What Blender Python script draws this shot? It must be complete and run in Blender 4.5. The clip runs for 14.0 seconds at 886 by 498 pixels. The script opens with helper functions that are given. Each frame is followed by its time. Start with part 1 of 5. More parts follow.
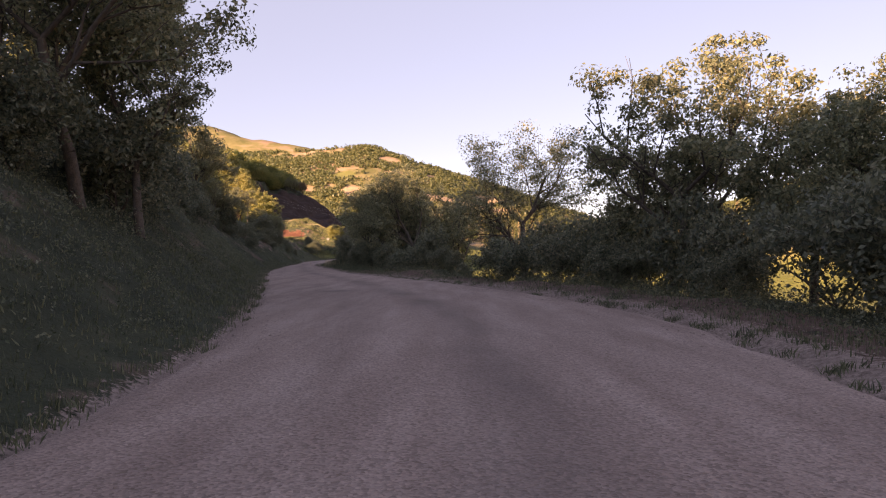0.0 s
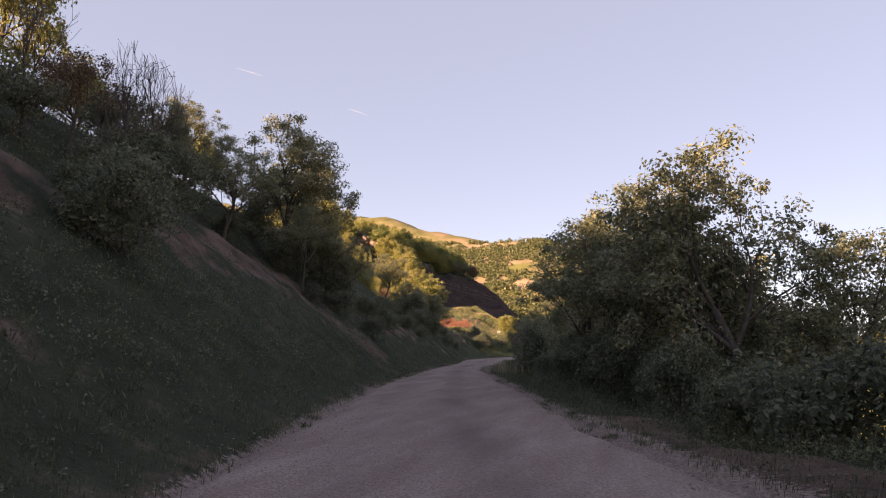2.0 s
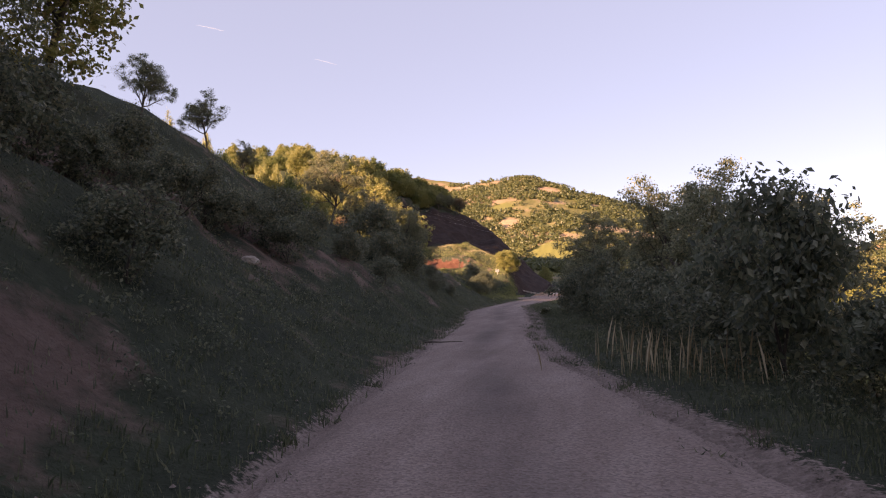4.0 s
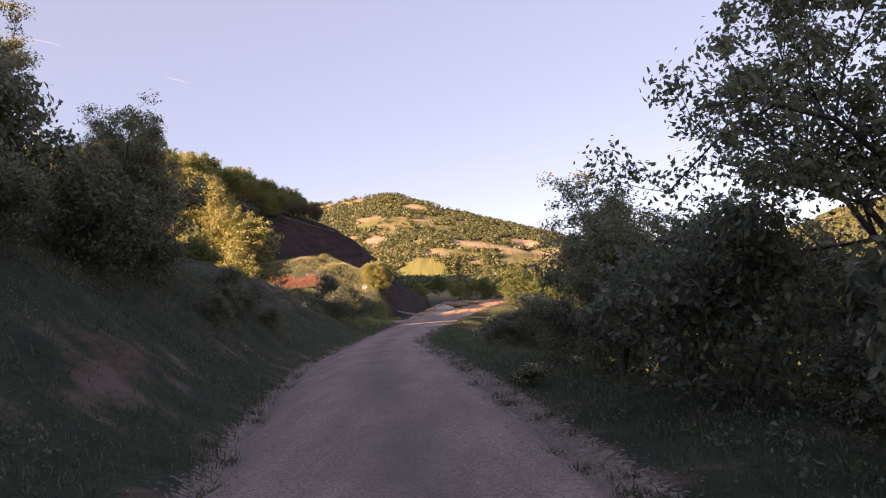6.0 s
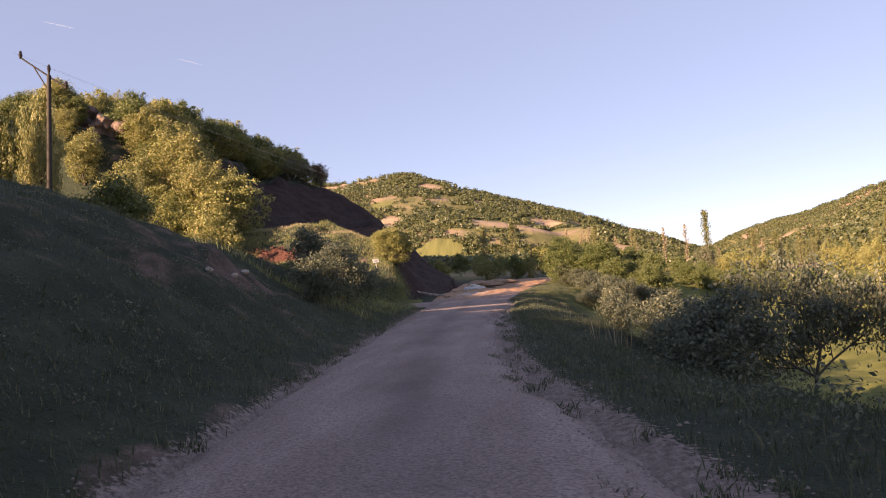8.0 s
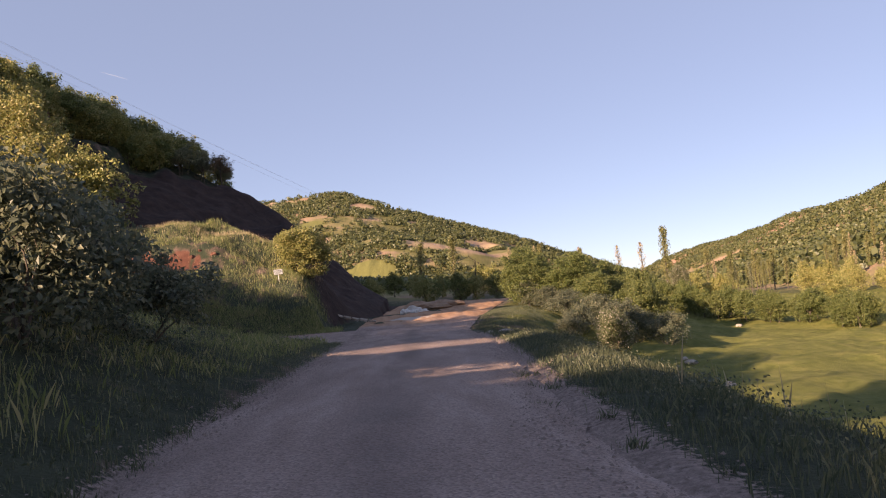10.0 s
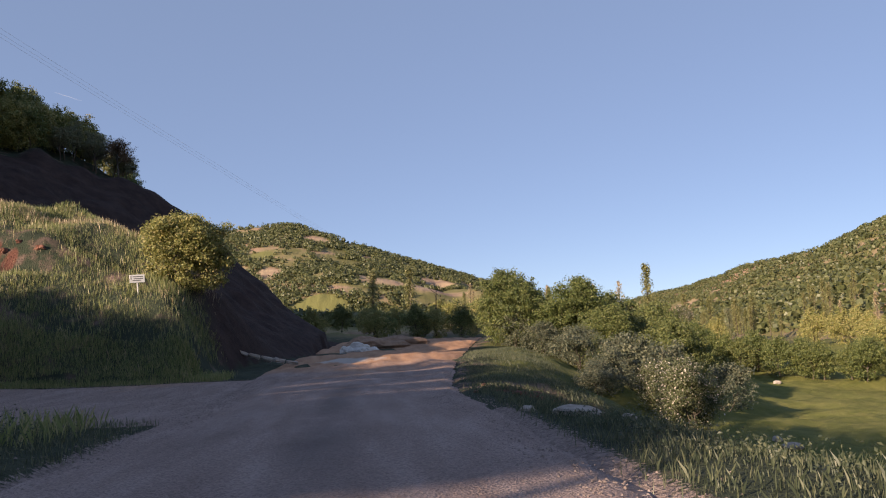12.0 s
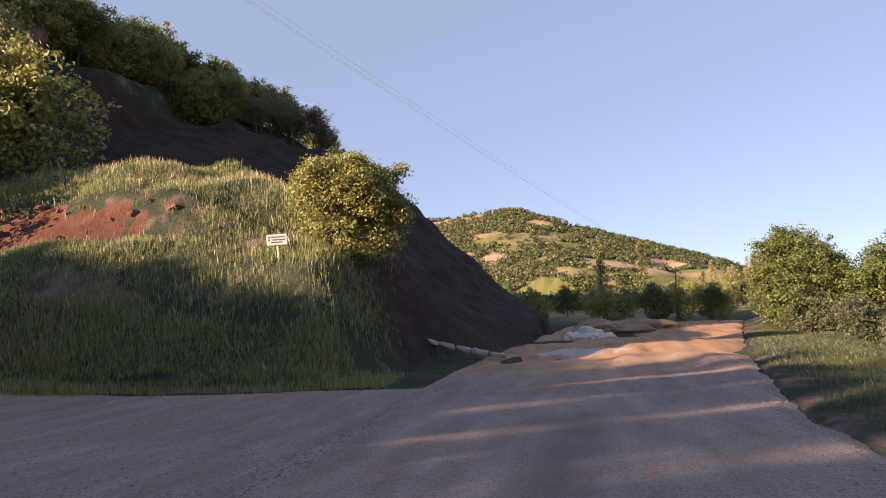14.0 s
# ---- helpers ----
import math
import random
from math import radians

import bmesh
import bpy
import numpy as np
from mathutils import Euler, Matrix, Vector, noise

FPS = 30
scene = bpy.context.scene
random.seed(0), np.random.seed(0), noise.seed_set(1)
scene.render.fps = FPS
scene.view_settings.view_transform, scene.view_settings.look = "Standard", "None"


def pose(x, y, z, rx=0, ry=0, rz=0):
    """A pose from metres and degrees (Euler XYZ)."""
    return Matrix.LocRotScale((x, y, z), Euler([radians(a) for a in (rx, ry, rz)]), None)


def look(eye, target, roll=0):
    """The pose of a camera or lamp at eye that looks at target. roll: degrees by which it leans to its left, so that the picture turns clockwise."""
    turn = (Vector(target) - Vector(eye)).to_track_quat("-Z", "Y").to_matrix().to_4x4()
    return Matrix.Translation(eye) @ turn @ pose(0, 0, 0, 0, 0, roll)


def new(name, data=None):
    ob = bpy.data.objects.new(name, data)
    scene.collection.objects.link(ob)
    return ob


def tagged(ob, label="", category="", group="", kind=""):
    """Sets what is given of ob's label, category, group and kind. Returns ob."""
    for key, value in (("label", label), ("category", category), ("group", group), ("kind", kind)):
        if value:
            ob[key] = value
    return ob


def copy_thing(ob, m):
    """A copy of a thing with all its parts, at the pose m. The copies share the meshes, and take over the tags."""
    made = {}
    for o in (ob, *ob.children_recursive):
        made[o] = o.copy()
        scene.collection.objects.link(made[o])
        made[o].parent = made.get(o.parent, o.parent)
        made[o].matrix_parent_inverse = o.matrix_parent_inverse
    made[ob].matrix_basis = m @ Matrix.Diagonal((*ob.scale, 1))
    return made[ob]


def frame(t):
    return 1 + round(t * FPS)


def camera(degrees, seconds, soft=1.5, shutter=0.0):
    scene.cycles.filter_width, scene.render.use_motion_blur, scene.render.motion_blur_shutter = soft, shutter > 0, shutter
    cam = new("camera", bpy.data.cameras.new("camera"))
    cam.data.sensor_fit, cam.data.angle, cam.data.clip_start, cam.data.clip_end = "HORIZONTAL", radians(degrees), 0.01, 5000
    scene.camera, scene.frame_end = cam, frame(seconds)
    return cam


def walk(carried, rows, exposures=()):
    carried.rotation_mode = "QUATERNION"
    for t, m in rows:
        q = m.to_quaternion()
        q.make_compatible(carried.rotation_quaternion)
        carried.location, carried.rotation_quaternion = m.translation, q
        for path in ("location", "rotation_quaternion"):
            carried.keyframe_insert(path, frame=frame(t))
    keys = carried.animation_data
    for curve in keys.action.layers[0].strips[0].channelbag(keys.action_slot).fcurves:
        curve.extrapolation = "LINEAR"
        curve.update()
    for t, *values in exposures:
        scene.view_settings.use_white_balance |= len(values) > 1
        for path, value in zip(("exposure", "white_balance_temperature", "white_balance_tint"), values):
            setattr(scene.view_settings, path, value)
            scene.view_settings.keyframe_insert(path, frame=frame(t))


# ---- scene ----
cam = camera(61.43, 14.0, soft=1.1)
PATH = [
    (0.0, look((0.00, 0.00, 1.10), (0.00, 20.00, 1.19), -0.82)),
    (0.5, look((-0.69, 6.74, 1.19), (-1.96, 26.65, 2.59), 0.89)),
    (1.0, look((-1.69, 13.76, 1.28), (-4.02, 33.48, 3.63), 2.07)),
    (1.5, look((-3.20, 21.13, 1.31), (-6.67, 40.64, 4.04), 2.87)),
    (2.0, look((-4.79, 28.68, 1.30), (-9.31, 47.99, 3.88), 2.65)),
    (2.5, look((-6.45, 36.29, 1.28), (-11.70, 55.46, 3.49), 2.25)),
    (3.0, look((-8.10, 43.48, 1.27), (-13.62, 62.62, 3.05), 0.72)),
    (3.5, look((-9.71, 50.26, 1.27), (-15.02, 69.48, 2.70), -1.19)),
    (4.0, look((-11.18, 56.94, 1.25), (-15.26, 76.48, 2.43), -1.75)),
    (4.2, look((-11.73, 59.60, 1.24), (-15.18, 79.27, 2.30), -2.39)),
    (6.3, look((-15.39, 87.21, 1.37), (-15.81, 107.14, 2.95), -4.22)),
    (6.5, look((-15.65, 89.55, 1.37), (-16.21, 109.49, 2.80), -4.20)),
    (7.0, look((-16.27, 95.24, 1.34), (-17.21, 115.19, 2.42), -4.61)),
    (7.5, look((-16.84, 100.63, 1.25), (-17.91, 120.57, 2.30), -4.53)),
    (8.0, look((-17.51, 105.99, 1.14), (-18.44, 125.94, 2.26), -4.39)),
    (8.2, look((-17.66, 108.04, 1.11), (-18.49, 127.98, 2.36), -4.02)),
    (10.3, look((-18.48, 130.65, 1.18), (-17.25, 150.53, 2.94), -4.21)),
    (10.5, look((-18.47, 132.83, 1.18), (-17.05, 152.69, 3.10), -4.13)),
    (11.0, look((-18.36, 138.24, 1.17), (-16.59, 158.02, 3.51), -3.93)),
    (11.5, look((-18.17, 143.08, 1.16), (-16.16, 162.81, 3.77), -3.36)),
    (12.0, look((-17.96, 147.49, 1.18), (-15.79, 167.20, 3.77), -2.25)),
    (12.5, look((-17.74, 151.43, 1.20), (-15.83, 171.20, 3.48), -1.52)),
    (13.0, look((-17.63, 154.79, 1.24), (-17.13, 174.67, 3.37), -1.50)),
    (13.5, look((-17.78, 157.46, 1.29), (-19.05, 177.30, 3.49), -1.75)),
    (14.0, look((-18.22, 159.76, 1.30), (-21.98, 179.25, 3.72), -2.30)),
]
EXPOSURES = ((0.0, 1.95, 10000, 40), (0.5, 1.9, 10000, 40), (1.0, 1.75, 10000, 36), (2.0, 1.85, 9800, 34), (2.6, 2.05, 9800, 38), (3.5, 1.95, 9800, 40), (4.2, 1.9, 9500, 40), (6.5, 1.85, 9000, 36), (8.0, 1.62, 8200, 34), (10.5, 1.3, 7700, 28), (12.0, 1.04, 6900, 22), (14.0, 1.55, 7700, 26))
SUN_AZ_DEG, SUN_EL_DEG, SUN_POWER, SKY_STRENGTH = 129, 16.5, 5.0, 0.096
walk(cam, PATH, EXPOSURES)

# ---- light: late sun from behind on the left, clear sky ----
SUN_AZ = radians(SUN_AZ_DEG)          # direction to the sun, measured from +y towards -x
SUN_EL = radians(SUN_EL_DEG)
to_sun = Vector((-math.sin(SUN_AZ) * math.cos(SUN_EL), math.cos(SUN_AZ) * math.cos(SUN_EL), math.sin(SUN_EL)))
world = bpy.data.worlds.new("sky")
scene.world = world
world.use_nodes = True
wn = world.node_tree.nodes
sky = wn.new("ShaderNodeTexSky")
sky.sky_type = 'NISHITA'
sky.sun_disc = False
sky.sun_elevation = SUN_EL
sky.sun_rotation = math.atan2(to_sun.x, to_sun.y)
sky.air_density, sky.dust_density, sky.ozone_density = 0.8, 0.0, 1.8
sky.altitude = 1600
wn["Background"].inputs["Strength"].default_value = SKY_STRENGTH
haze = wn.new("ShaderNodeMix")          # thin even haze over the clear sky
haze.data_type = 'RGBA'
haze.inputs[0].default_value = 0.62
haze.inputs[7].default_value = (1.35, 1.98, 3.0, 1)
world.node_tree.links.new(sky.outputs[0], haze.inputs[6])
world.node_tree.links.new(haze.outputs[2], wn["Background"].inputs["Color"])
sun = new("sun", bpy.data.lights.new("sun", 'SUN'))
sun.data.energy, sun.data.angle, sun.data.color = SUN_POWER, radians(0.6), (1.0, 0.83, 0.60)
sun.matrix_world = look(to_sun * 500, (0, 0, 0))


# ---- materials ----
def mat(name):
    m = bpy.data.materials.new(name)
    m.use_nodes = True
    return m, m.node_tree.nodes, m.node_tree.links, m.node_tree.nodes["Principled BSDF"]


def ramp(nodes, links, fac, stops):
    r = nodes.new("ShaderNodeValToRGB")
    while len(r.color_ramp.elements) < len(stops):
        r.color_ramp.elements.new(0.5)
    for e, (pos, col) in zip(r.color_ramp.elements, stops):
        e.position, e.color = pos, (*col, 1)
    links.new(fac, r.inputs[0])
    return r.outputs[0]


def noise_tex(nodes, links, scale, detail=4, rough=0.55, vec=None):
    n = nodes.new("ShaderNodeTexNoise")
    n.inputs["Scale"].default_value, n.inputs["Detail"].default_value, n.inputs["Roughness"].default_value = scale, detail, rough
    if vec is not None:
        links.new(vec, n.inputs["Vector"])
    return n.outputs[0]


def mixed(nodes, links, fac, a, b, blend='MIX'):
    n = nodes.new("ShaderNodeMix")
    n.data_type, n.blend_type = 'RGBA', blend
    for sock, v in ((n.inputs[0], fac), (n.inputs[6], a), (n.inputs[7], b)):
        if isinstance(v, (int, float)):
            sock.default_value = v
        elif isinstance(v, tuple):
            sock.default_value = (*v, 1)
        else:
            links.new(v, sock)
    return n.outputs[2]


def maths(nodes, links, op, a, b=None):
    n = nodes.new("ShaderNodeMath")
    n.operation = op
    for sock, v in zip(n.inputs, (a, b)):
        if isinstance(v, (int, float)):
            sock.default_value = v
        elif v is not None:
            links.new(v, sock)
    return n.outputs[0]


def span(nodes, links, value, lo, hi):
    n = nodes.new("ShaderNodeMapRange")
    n.inputs[1].default_value, n.inputs[2].default_value = lo, hi
    links.new(value, n.inputs[0])
    return n.outputs[0]


def bumped(nodes, links, bsdf, height, strength, distance):
    b = nodes.new("ShaderNodeBump")
    b.inputs["Strength"].default_value, b.inputs["Distance"].default_value = strength, distance
    links.new(height, b.inputs["Height"])
    links.new(b.outputs[0], bsdf.inputs["Normal"])


def coords(nodes):
    return nodes.new("ShaderNodeTexCoord").outputs["Object"]


def make_ground():
    m, n, l, b = mat("ground_earth")
    c = coords(n)
    big = noise_tex(n, l, 0.11, 5, 0.6, c)
    mid = noise_tex(n, l, 0.9, 6, 0.62, c)
    fine = noise_tex(n, l, 14.0, 4, 0.65, c)
    grass = ramp(n, l, mid, [(0.25, (0.028, 0.039, 0.028)), (0.5, (0.048, 0.062, 0.041)), (0.75, (0.082, 0.093, 0.058))])
    soil = ramp(n, l, mid, [(0.25, (0.092, 0.062, 0.052)), (0.55, (0.165, 0.113, 0.096)), (0.8, (0.26, 0.195, 0.168))])
    attr = n.new("ShaderNodeAttribute")
    attr.attribute_name = "bare"
    patch = maths(n, l, 'ADD', attr.outputs["Fac"], maths(n, l, 'MULTIPLY', maths(n, l, 'SUBTRACT', mid, 0.5), 1.6))
    patch = maths(n, l, 'ADD', patch, maths(n, l, 'MULTIPLY', maths(n, l, 'SUBTRACT', big, 0.5), 0.9))
    patch = span(n, l, patch, 0.38, 0.62)
    col = mixed(n, l, patch, grass, soil)
    red = n.new("ShaderNodeAttribute")
    red.attribute_name = "red"
    # red soil, darkened to stand in for shade under the cut's grass lip
    redcol = ramp(n, l, mid, [(0.3, (0.085, 0.034, 0.026)), (0.7, (0.19, 0.088, 0.066))])
    col = mixed(n, l, span(n, l, maths(n, l, 'ADD', red.outputs["Fac"], maths(n, l, 'MULTIPLY', maths(n, l, 'SUBTRACT', mid, 0.5), 0.8)), 0.4, 0.6), col, redcol)
    # bare slope, its dark tone also carrying the shade of the side off the sun
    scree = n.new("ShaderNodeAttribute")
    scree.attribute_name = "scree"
    shaded_screecol = ramp(n, l, mid, [(0.3, (0.032, 0.022, 0.021)), (0.7, (0.078, 0.052, 0.047))])
    col = mixed(n, l, scree.outputs["Fac"], col, shaded_screecol)
    rim = n.new("ShaderNodeAttribute")
    rim.attribute_name = "rim"
    rimcol = ramp(n, l, fine, [(0.3, (0.19, 0.145, 0.13)), (0.7, (0.40, 0.315, 0.285))])
    col = mixed(n, l, span(n, l, maths(n, l, 'ADD', rim.outputs["Fac"], maths(n, l, 'MULTIPLY', maths(n, l, 'SUBTRACT', fine, 0.5), 1.4)), 0.4, 0.6), col, rimcol)
    # meadow grass; its lighter colour also stands in for sun near the road
    sunny_lea = n.new("ShaderNodeAttribute")
    sunny_lea.attribute_name = "meadow"
    leacol = ramp(n, l, mid, [(0.3, (0.115, 0.135, 0.036)), (0.5, (0.175, 0.185, 0.055)), (0.72, (0.26, 0.245, 0.085))])
    col = mixed(n, l, sunny_lea.outputs["Fac"], col, leacol)
    far = n.new("ShaderNodeAttribute")
    far.attribute_name = "far"
    hill = noise_tex(n, l, 0.022, 6, 0.6, c)
    hillcol = ramp(n, l, hill, [(0.40, (0.16, 0.155, 0.062)), (0.50, (0.24, 0.21, 0.098)), (0.58, (0.33, 0.245, 0.155)), (0.68, (0.39, 0.24, 0.18))])
    col = mixed(n, l, far.outputs["Fac"], col, hillcol)
    sand = n.new("ShaderNodeAttribute")
    sand.attribute_name = "sand"
    sandcol = ramp(n, l, noise_tex(n, l, 0.05, 4, 0.6, c), [(0.35, (0.32, 0.21, 0.16)), (0.65, (0.46, 0.345, 0.225))])
    col = mixed(n, l, span(n, l, sand.outputs["Fac"], 0.2, 0.8), col, sandcol)
    pasture = n.new("ShaderNodeAttribute")
    pasture.attribute_name = "pasture"
    col = mixed(n, l, span(n, l, pasture.outputs["Fac"], 0.3, 0.6), col, (0.20, 0.20, 0.072))
    col = mixed(n, l, 0.5, col, mixed(n, l, fine, (0.35, 0.35, 0.35), (1.0, 1.0, 1.0)), 'MULTIPLY')
    l.new(col, b.inputs["Base Color"])
    b.inputs["Roughness"].default_value = 0.95
    b.inputs["Specular IOR Level"].default_value = 0.15
    bumped(n, l, b, maths(n, l, 'ADD', fine, maths(n, l, 'MULTIPLY', mid, 2.0)), 0.8, 0.12)
    return m


def make_road():
    m, n, l, b = mat("road_gravel")
    c = coords(n)
    sep = n.new("ShaderNodeSeparateXYZ")
    l.new(c, sep.inputs[0])
    big = noise_tex(n, l, 0.25, 4, 0.6, c)
    lengthwise = n.new("ShaderNodeMapping")
    lengthwise.inputs["Scale"].default_value = (1.0, 0.16, 1.0)
    l.new(c, lengthwise.inputs["Vector"])
    mid = noise_tex(n, l, 1.8, 5, 0.6, lengthwise.outputs[0])
    v = n.new("ShaderNodeTexVoronoi")
    v.inputs["Scale"].default_value = 26.0
    l.new(c, v.inputs["Vector"])
    stone = v.outputs["Distance"]
    grey = ramp(n, l, mid, [(0.25, (0.205, 0.150, 0.134)), (0.5, (0.268, 0.203, 0.184)), (0.75, (0.345, 0.272, 0.25))])
    speck = n.new("ShaderNodeTexVoronoi")
    speck.inputs["Scale"].default_value = 48.0
    l.new(c, speck.inputs["Vector"])
    grey = mixed(n, l, 0.55, grey, ramp(n, l, speck.outputs["Color"], [(0.1, (0.42, 0.40, 0.39)), (0.5, (1.0, 1.0, 1.0)), (0.9, (1.45, 1.42, 1.4))]), 'MULTIPLY')
    dirt = ramp(n, l, mid, [(0.25, (0.27, 0.145, 0.085)), (0.6, (0.42, 0.25, 0.155)), (0.85, (0.50, 0.34, 0.23))])
    edge = maths(n, l, 'ADD', sep.outputs[1], maths(n, l, 'MULTIPLY', maths(n, l, 'SUBTRACT', big, 0.5), 26.0))
    col = mixed(n, l, span(n, l, edge, 176.0, 188.0), grey, dirt)
    track = n.new("ShaderNodeAttribute")
    track.attribute_name = "worn"
    worn = maths(n, l, 'MULTIPLY', track.outputs["Fac"], span(n, l, big, 0.25, 0.7))
    col = mixed(n, l, maths(n, l, 'MULTIPLY', worn, 0.75), col, (0.105, 0.082, 0.078))
    pale = n.new("ShaderNodeAttribute")
    pale.attribute_name = "pale"
    spread = span(n, l, maths(n, l, 'ADD', pale.outputs["Fac"], maths(n, l, 'MULTIPLY', maths(n, l, 'SUBTRACT', mid, 0.5), 0.7)), 0.35, 0.55)
    col = mixed(n, l, spread, col, (0.44, 0.39, 0.35))
    l.new(col, b.inputs["Base Color"])
    b.inputs["Roughness"].default_value = 0.9
    b.inputs["Specular IOR Level"].default_value = 0.25
    bumped(n, l, b, maths(n, l, 'ADD', stone, maths(n, l, 'MULTIPLY', speck.outputs["Distance"], 0.8)), 0.8, 0.02)
    return m


def make_leaf(name, dark, light, warm, glow=0.35, split=(0.55, 0.92)):
    """Leaves: colour varies leaf by leaf and tree by tree; part of the light passes through."""
    m, n, l, b = mat(name)
    geo = n.new("ShaderNodeNewGeometry")
    info = n.new("ShaderNodeObjectInfo")
    col = ramp(n, l, geo.outputs["Random Per Island"], [(0.0, dark), (split[0], light), (split[1], warm)])
    hue = n.new("ShaderNodeHueSaturation")
    l.new(span(n, l, info.outputs["Random"], -0.2, 1.2), hue.inputs["Fac"])
    hue.inputs["Hue"].default_value, hue.inputs["Saturation"].default_value, hue.inputs["Value"].default_value = 0.478, 0.95, 1.25
    l.new(col, hue.inputs["Color"])
    l.new(hue.outputs[0], b.inputs["Base Color"])
    b.inputs["Roughness"].default_value = 0.48
    b.inputs["Specular IOR Level"].default_value = 0.5
    tr = n.new("ShaderNodeBsdfTranslucent")
    l.new(hue.outputs[0], tr.inputs["Color"])
    mix = n.new("ShaderNodeMixShader")
    mix.inputs[0].default_value = glow
    l.new(b.outputs[0], mix.inputs[1])
    l.new(tr.outputs[0], mix.inputs[2])
    l.new(mix.outputs[0], n["Material Output"].inputs["Surface"])
    return m


def make_plain(name, lo, hi, scale, rough=0.85, bump=0.5, dist=0.02, metal=0.0):
    m, n, l, b = mat(name)
    c = coords(n)
    a = noise_tex(n, l, scale, 6, 0.65, c)
    l.new(ramp(n, l, a, [(0.28, lo), (0.72, hi)]), b.inputs["Base Color"])
    b.inputs["Roughness"].default_value, b.inputs["Metallic"].default_value = rough, metal
    bumped(n, l, b, noise_tex(n, l, scale * 4, 4, 0.6, c), bump, dist)
    return m


M_GROUND = make_ground()
M_ROAD = make_road()
M_OAK = make_leaf("oak_leaf", (0.085, 0.110, 0.070), (0.185, 0.212, 0.122), (0.30, 0.29, 0.16), 0.45)
M_OAK2 = make_leaf("young_oak_leaf", (0.120, 0.140, 0.042), (0.245, 0.272, 0.082), (0.37, 0.335, 0.125))
M_BRONZE = make_leaf("bronze_leaf", (0.085, 0.060, 0.030), (0.17, 0.115, 0.060), (0.25, 0.17, 0.10))
M_SHRUB = make_leaf("shrub_leaf", (0.058, 0.078, 0.056), (0.118, 0.143, 0.092), (0.19, 0.20, 0.125), 0.45)
M_BLOSSOM = make_leaf("blossom", (0.065, 0.085, 0.036), (0.13, 0.15, 0.07), (0.66, 0.60, 0.52), 0.35, (0.84, 0.97))
M_MIDOAK = make_leaf("green_oak_leaf", (0.055, 0.082, 0.026), (0.115, 0.155, 0.046), (0.20, 0.225, 0.075), 0.4)
M_POPLAR = make_leaf("poplar_leaf", (0.10, 0.115, 0.040), (0.19, 0.205, 0.075), (0.30, 0.29, 0.13), 0.45)
# narrow, lifted range: the softening of distant haze is put into these colours
M_FARTREE = make_leaf("far_wood_leaf", (0.068, 0.084, 0.036), (0.104, 0.124, 0.048), (0.150, 0.158, 0.064))
M_GRASS = make_leaf("grass_blade", (0.044, 0.063, 0.038), (0.080, 0.104, 0.058), (0.145, 0.16, 0.092), 0.45)
M_TALLGRASS = make_leaf("tall_grass_blade", (0.105, 0.150, 0.052), (0.20, 0.245, 0.082), (0.36, 0.34, 0.165), 0.45)
M_STRAW = make_leaf("straw", (0.22, 0.17, 0.09), (0.38, 0.31, 0.18), (0.50, 0.43, 0.28))
M_BARK = make_plain("bark", (0.045, 0.036, 0.030), (0.13, 0.105, 0.085), 9.0, 0.95, 0.8, 0.02)
M_DEADWOOD = make_plain("dead_wood", (0.05, 0.042, 0.037), (0.12, 0.10, 0.09), 9.0, 0.95, 0.6, 0.02)
M_ROCK = make_plain("rock", (0.24, 0.20, 0.17), (0.46, 0.41, 0.36), 3.0, 0.9, 0.8, 0.05)
M_WHITEROCK = make_plain("pale_stone", (0.42, 0.40, 0.38), (0.68, 0.66, 0.62), 2.5, 0.9, 0.8, 0.05)
M_STONE = make_plain("gravel_stone", (0.12, 0.092, 0.082), (0.29, 0.23, 0.205), 6.0, 0.92, 0.5, 0.01)


# ---- the lie of the land ----
EDGE_Y = [-60, 0, 10, 20, 30, 40, 50, 60, 70, 85, 96, 105, 120, 137, 150, 160, 172, 190, 230, 300]
LEFT_X = [3.5, -2.2, -2.9, -5.0, -7.2, -9.6, -11.7, -13.3, -14.8, -16.5, -18.4, -19.7, -20.3, -21.1, -21.3, -21.6, -22.2, -22.6, -20.0, -18.0]
RIGHT_Y = [-60, 0, 10, 16, 20, 30, 36, 42, 50, 60, 70, 78, 85, 96, 105, 112, 117, 122, 137, 150, 160, 168, 174, 190, 230, 300]
RIGHT_X = [9.0, 2.9, 3.7, 3.1, 2.1, -0.9, -3.3, -5.2, -7.1, -9.5, -11.9, -13.1, -13.7, -14.7, -15.8, -16.7, -17.2, -17.2, -16.7, -15.9, -15.6, -15.5, -14.9, -12.6, -5.0, 6.0]


def eased(values, width):
    """Values at one-metre steps, rounded off over the given width."""
    k = np.exp(-np.linspace(-2, 2, 2 * width + 1) ** 2)
    v = np.pad(values, width, mode="edge")
    return np.convolve(v, k / k.sum(), mode="valid")


ALONG = np.arange(-60, 301)
LEFT_RUN = eased(np.interp(ALONG, EDGE_Y, LEFT_X), 5)
RIGHT_RUN = eased(np.interp(ALONG, RIGHT_Y, RIGHT_X), 4)


def left_edge(y):
    return np.interp(y, ALONG, LEFT_RUN)


def right_edge(y):
    return np.interp(y, ALONG, RIGHT_RUN)


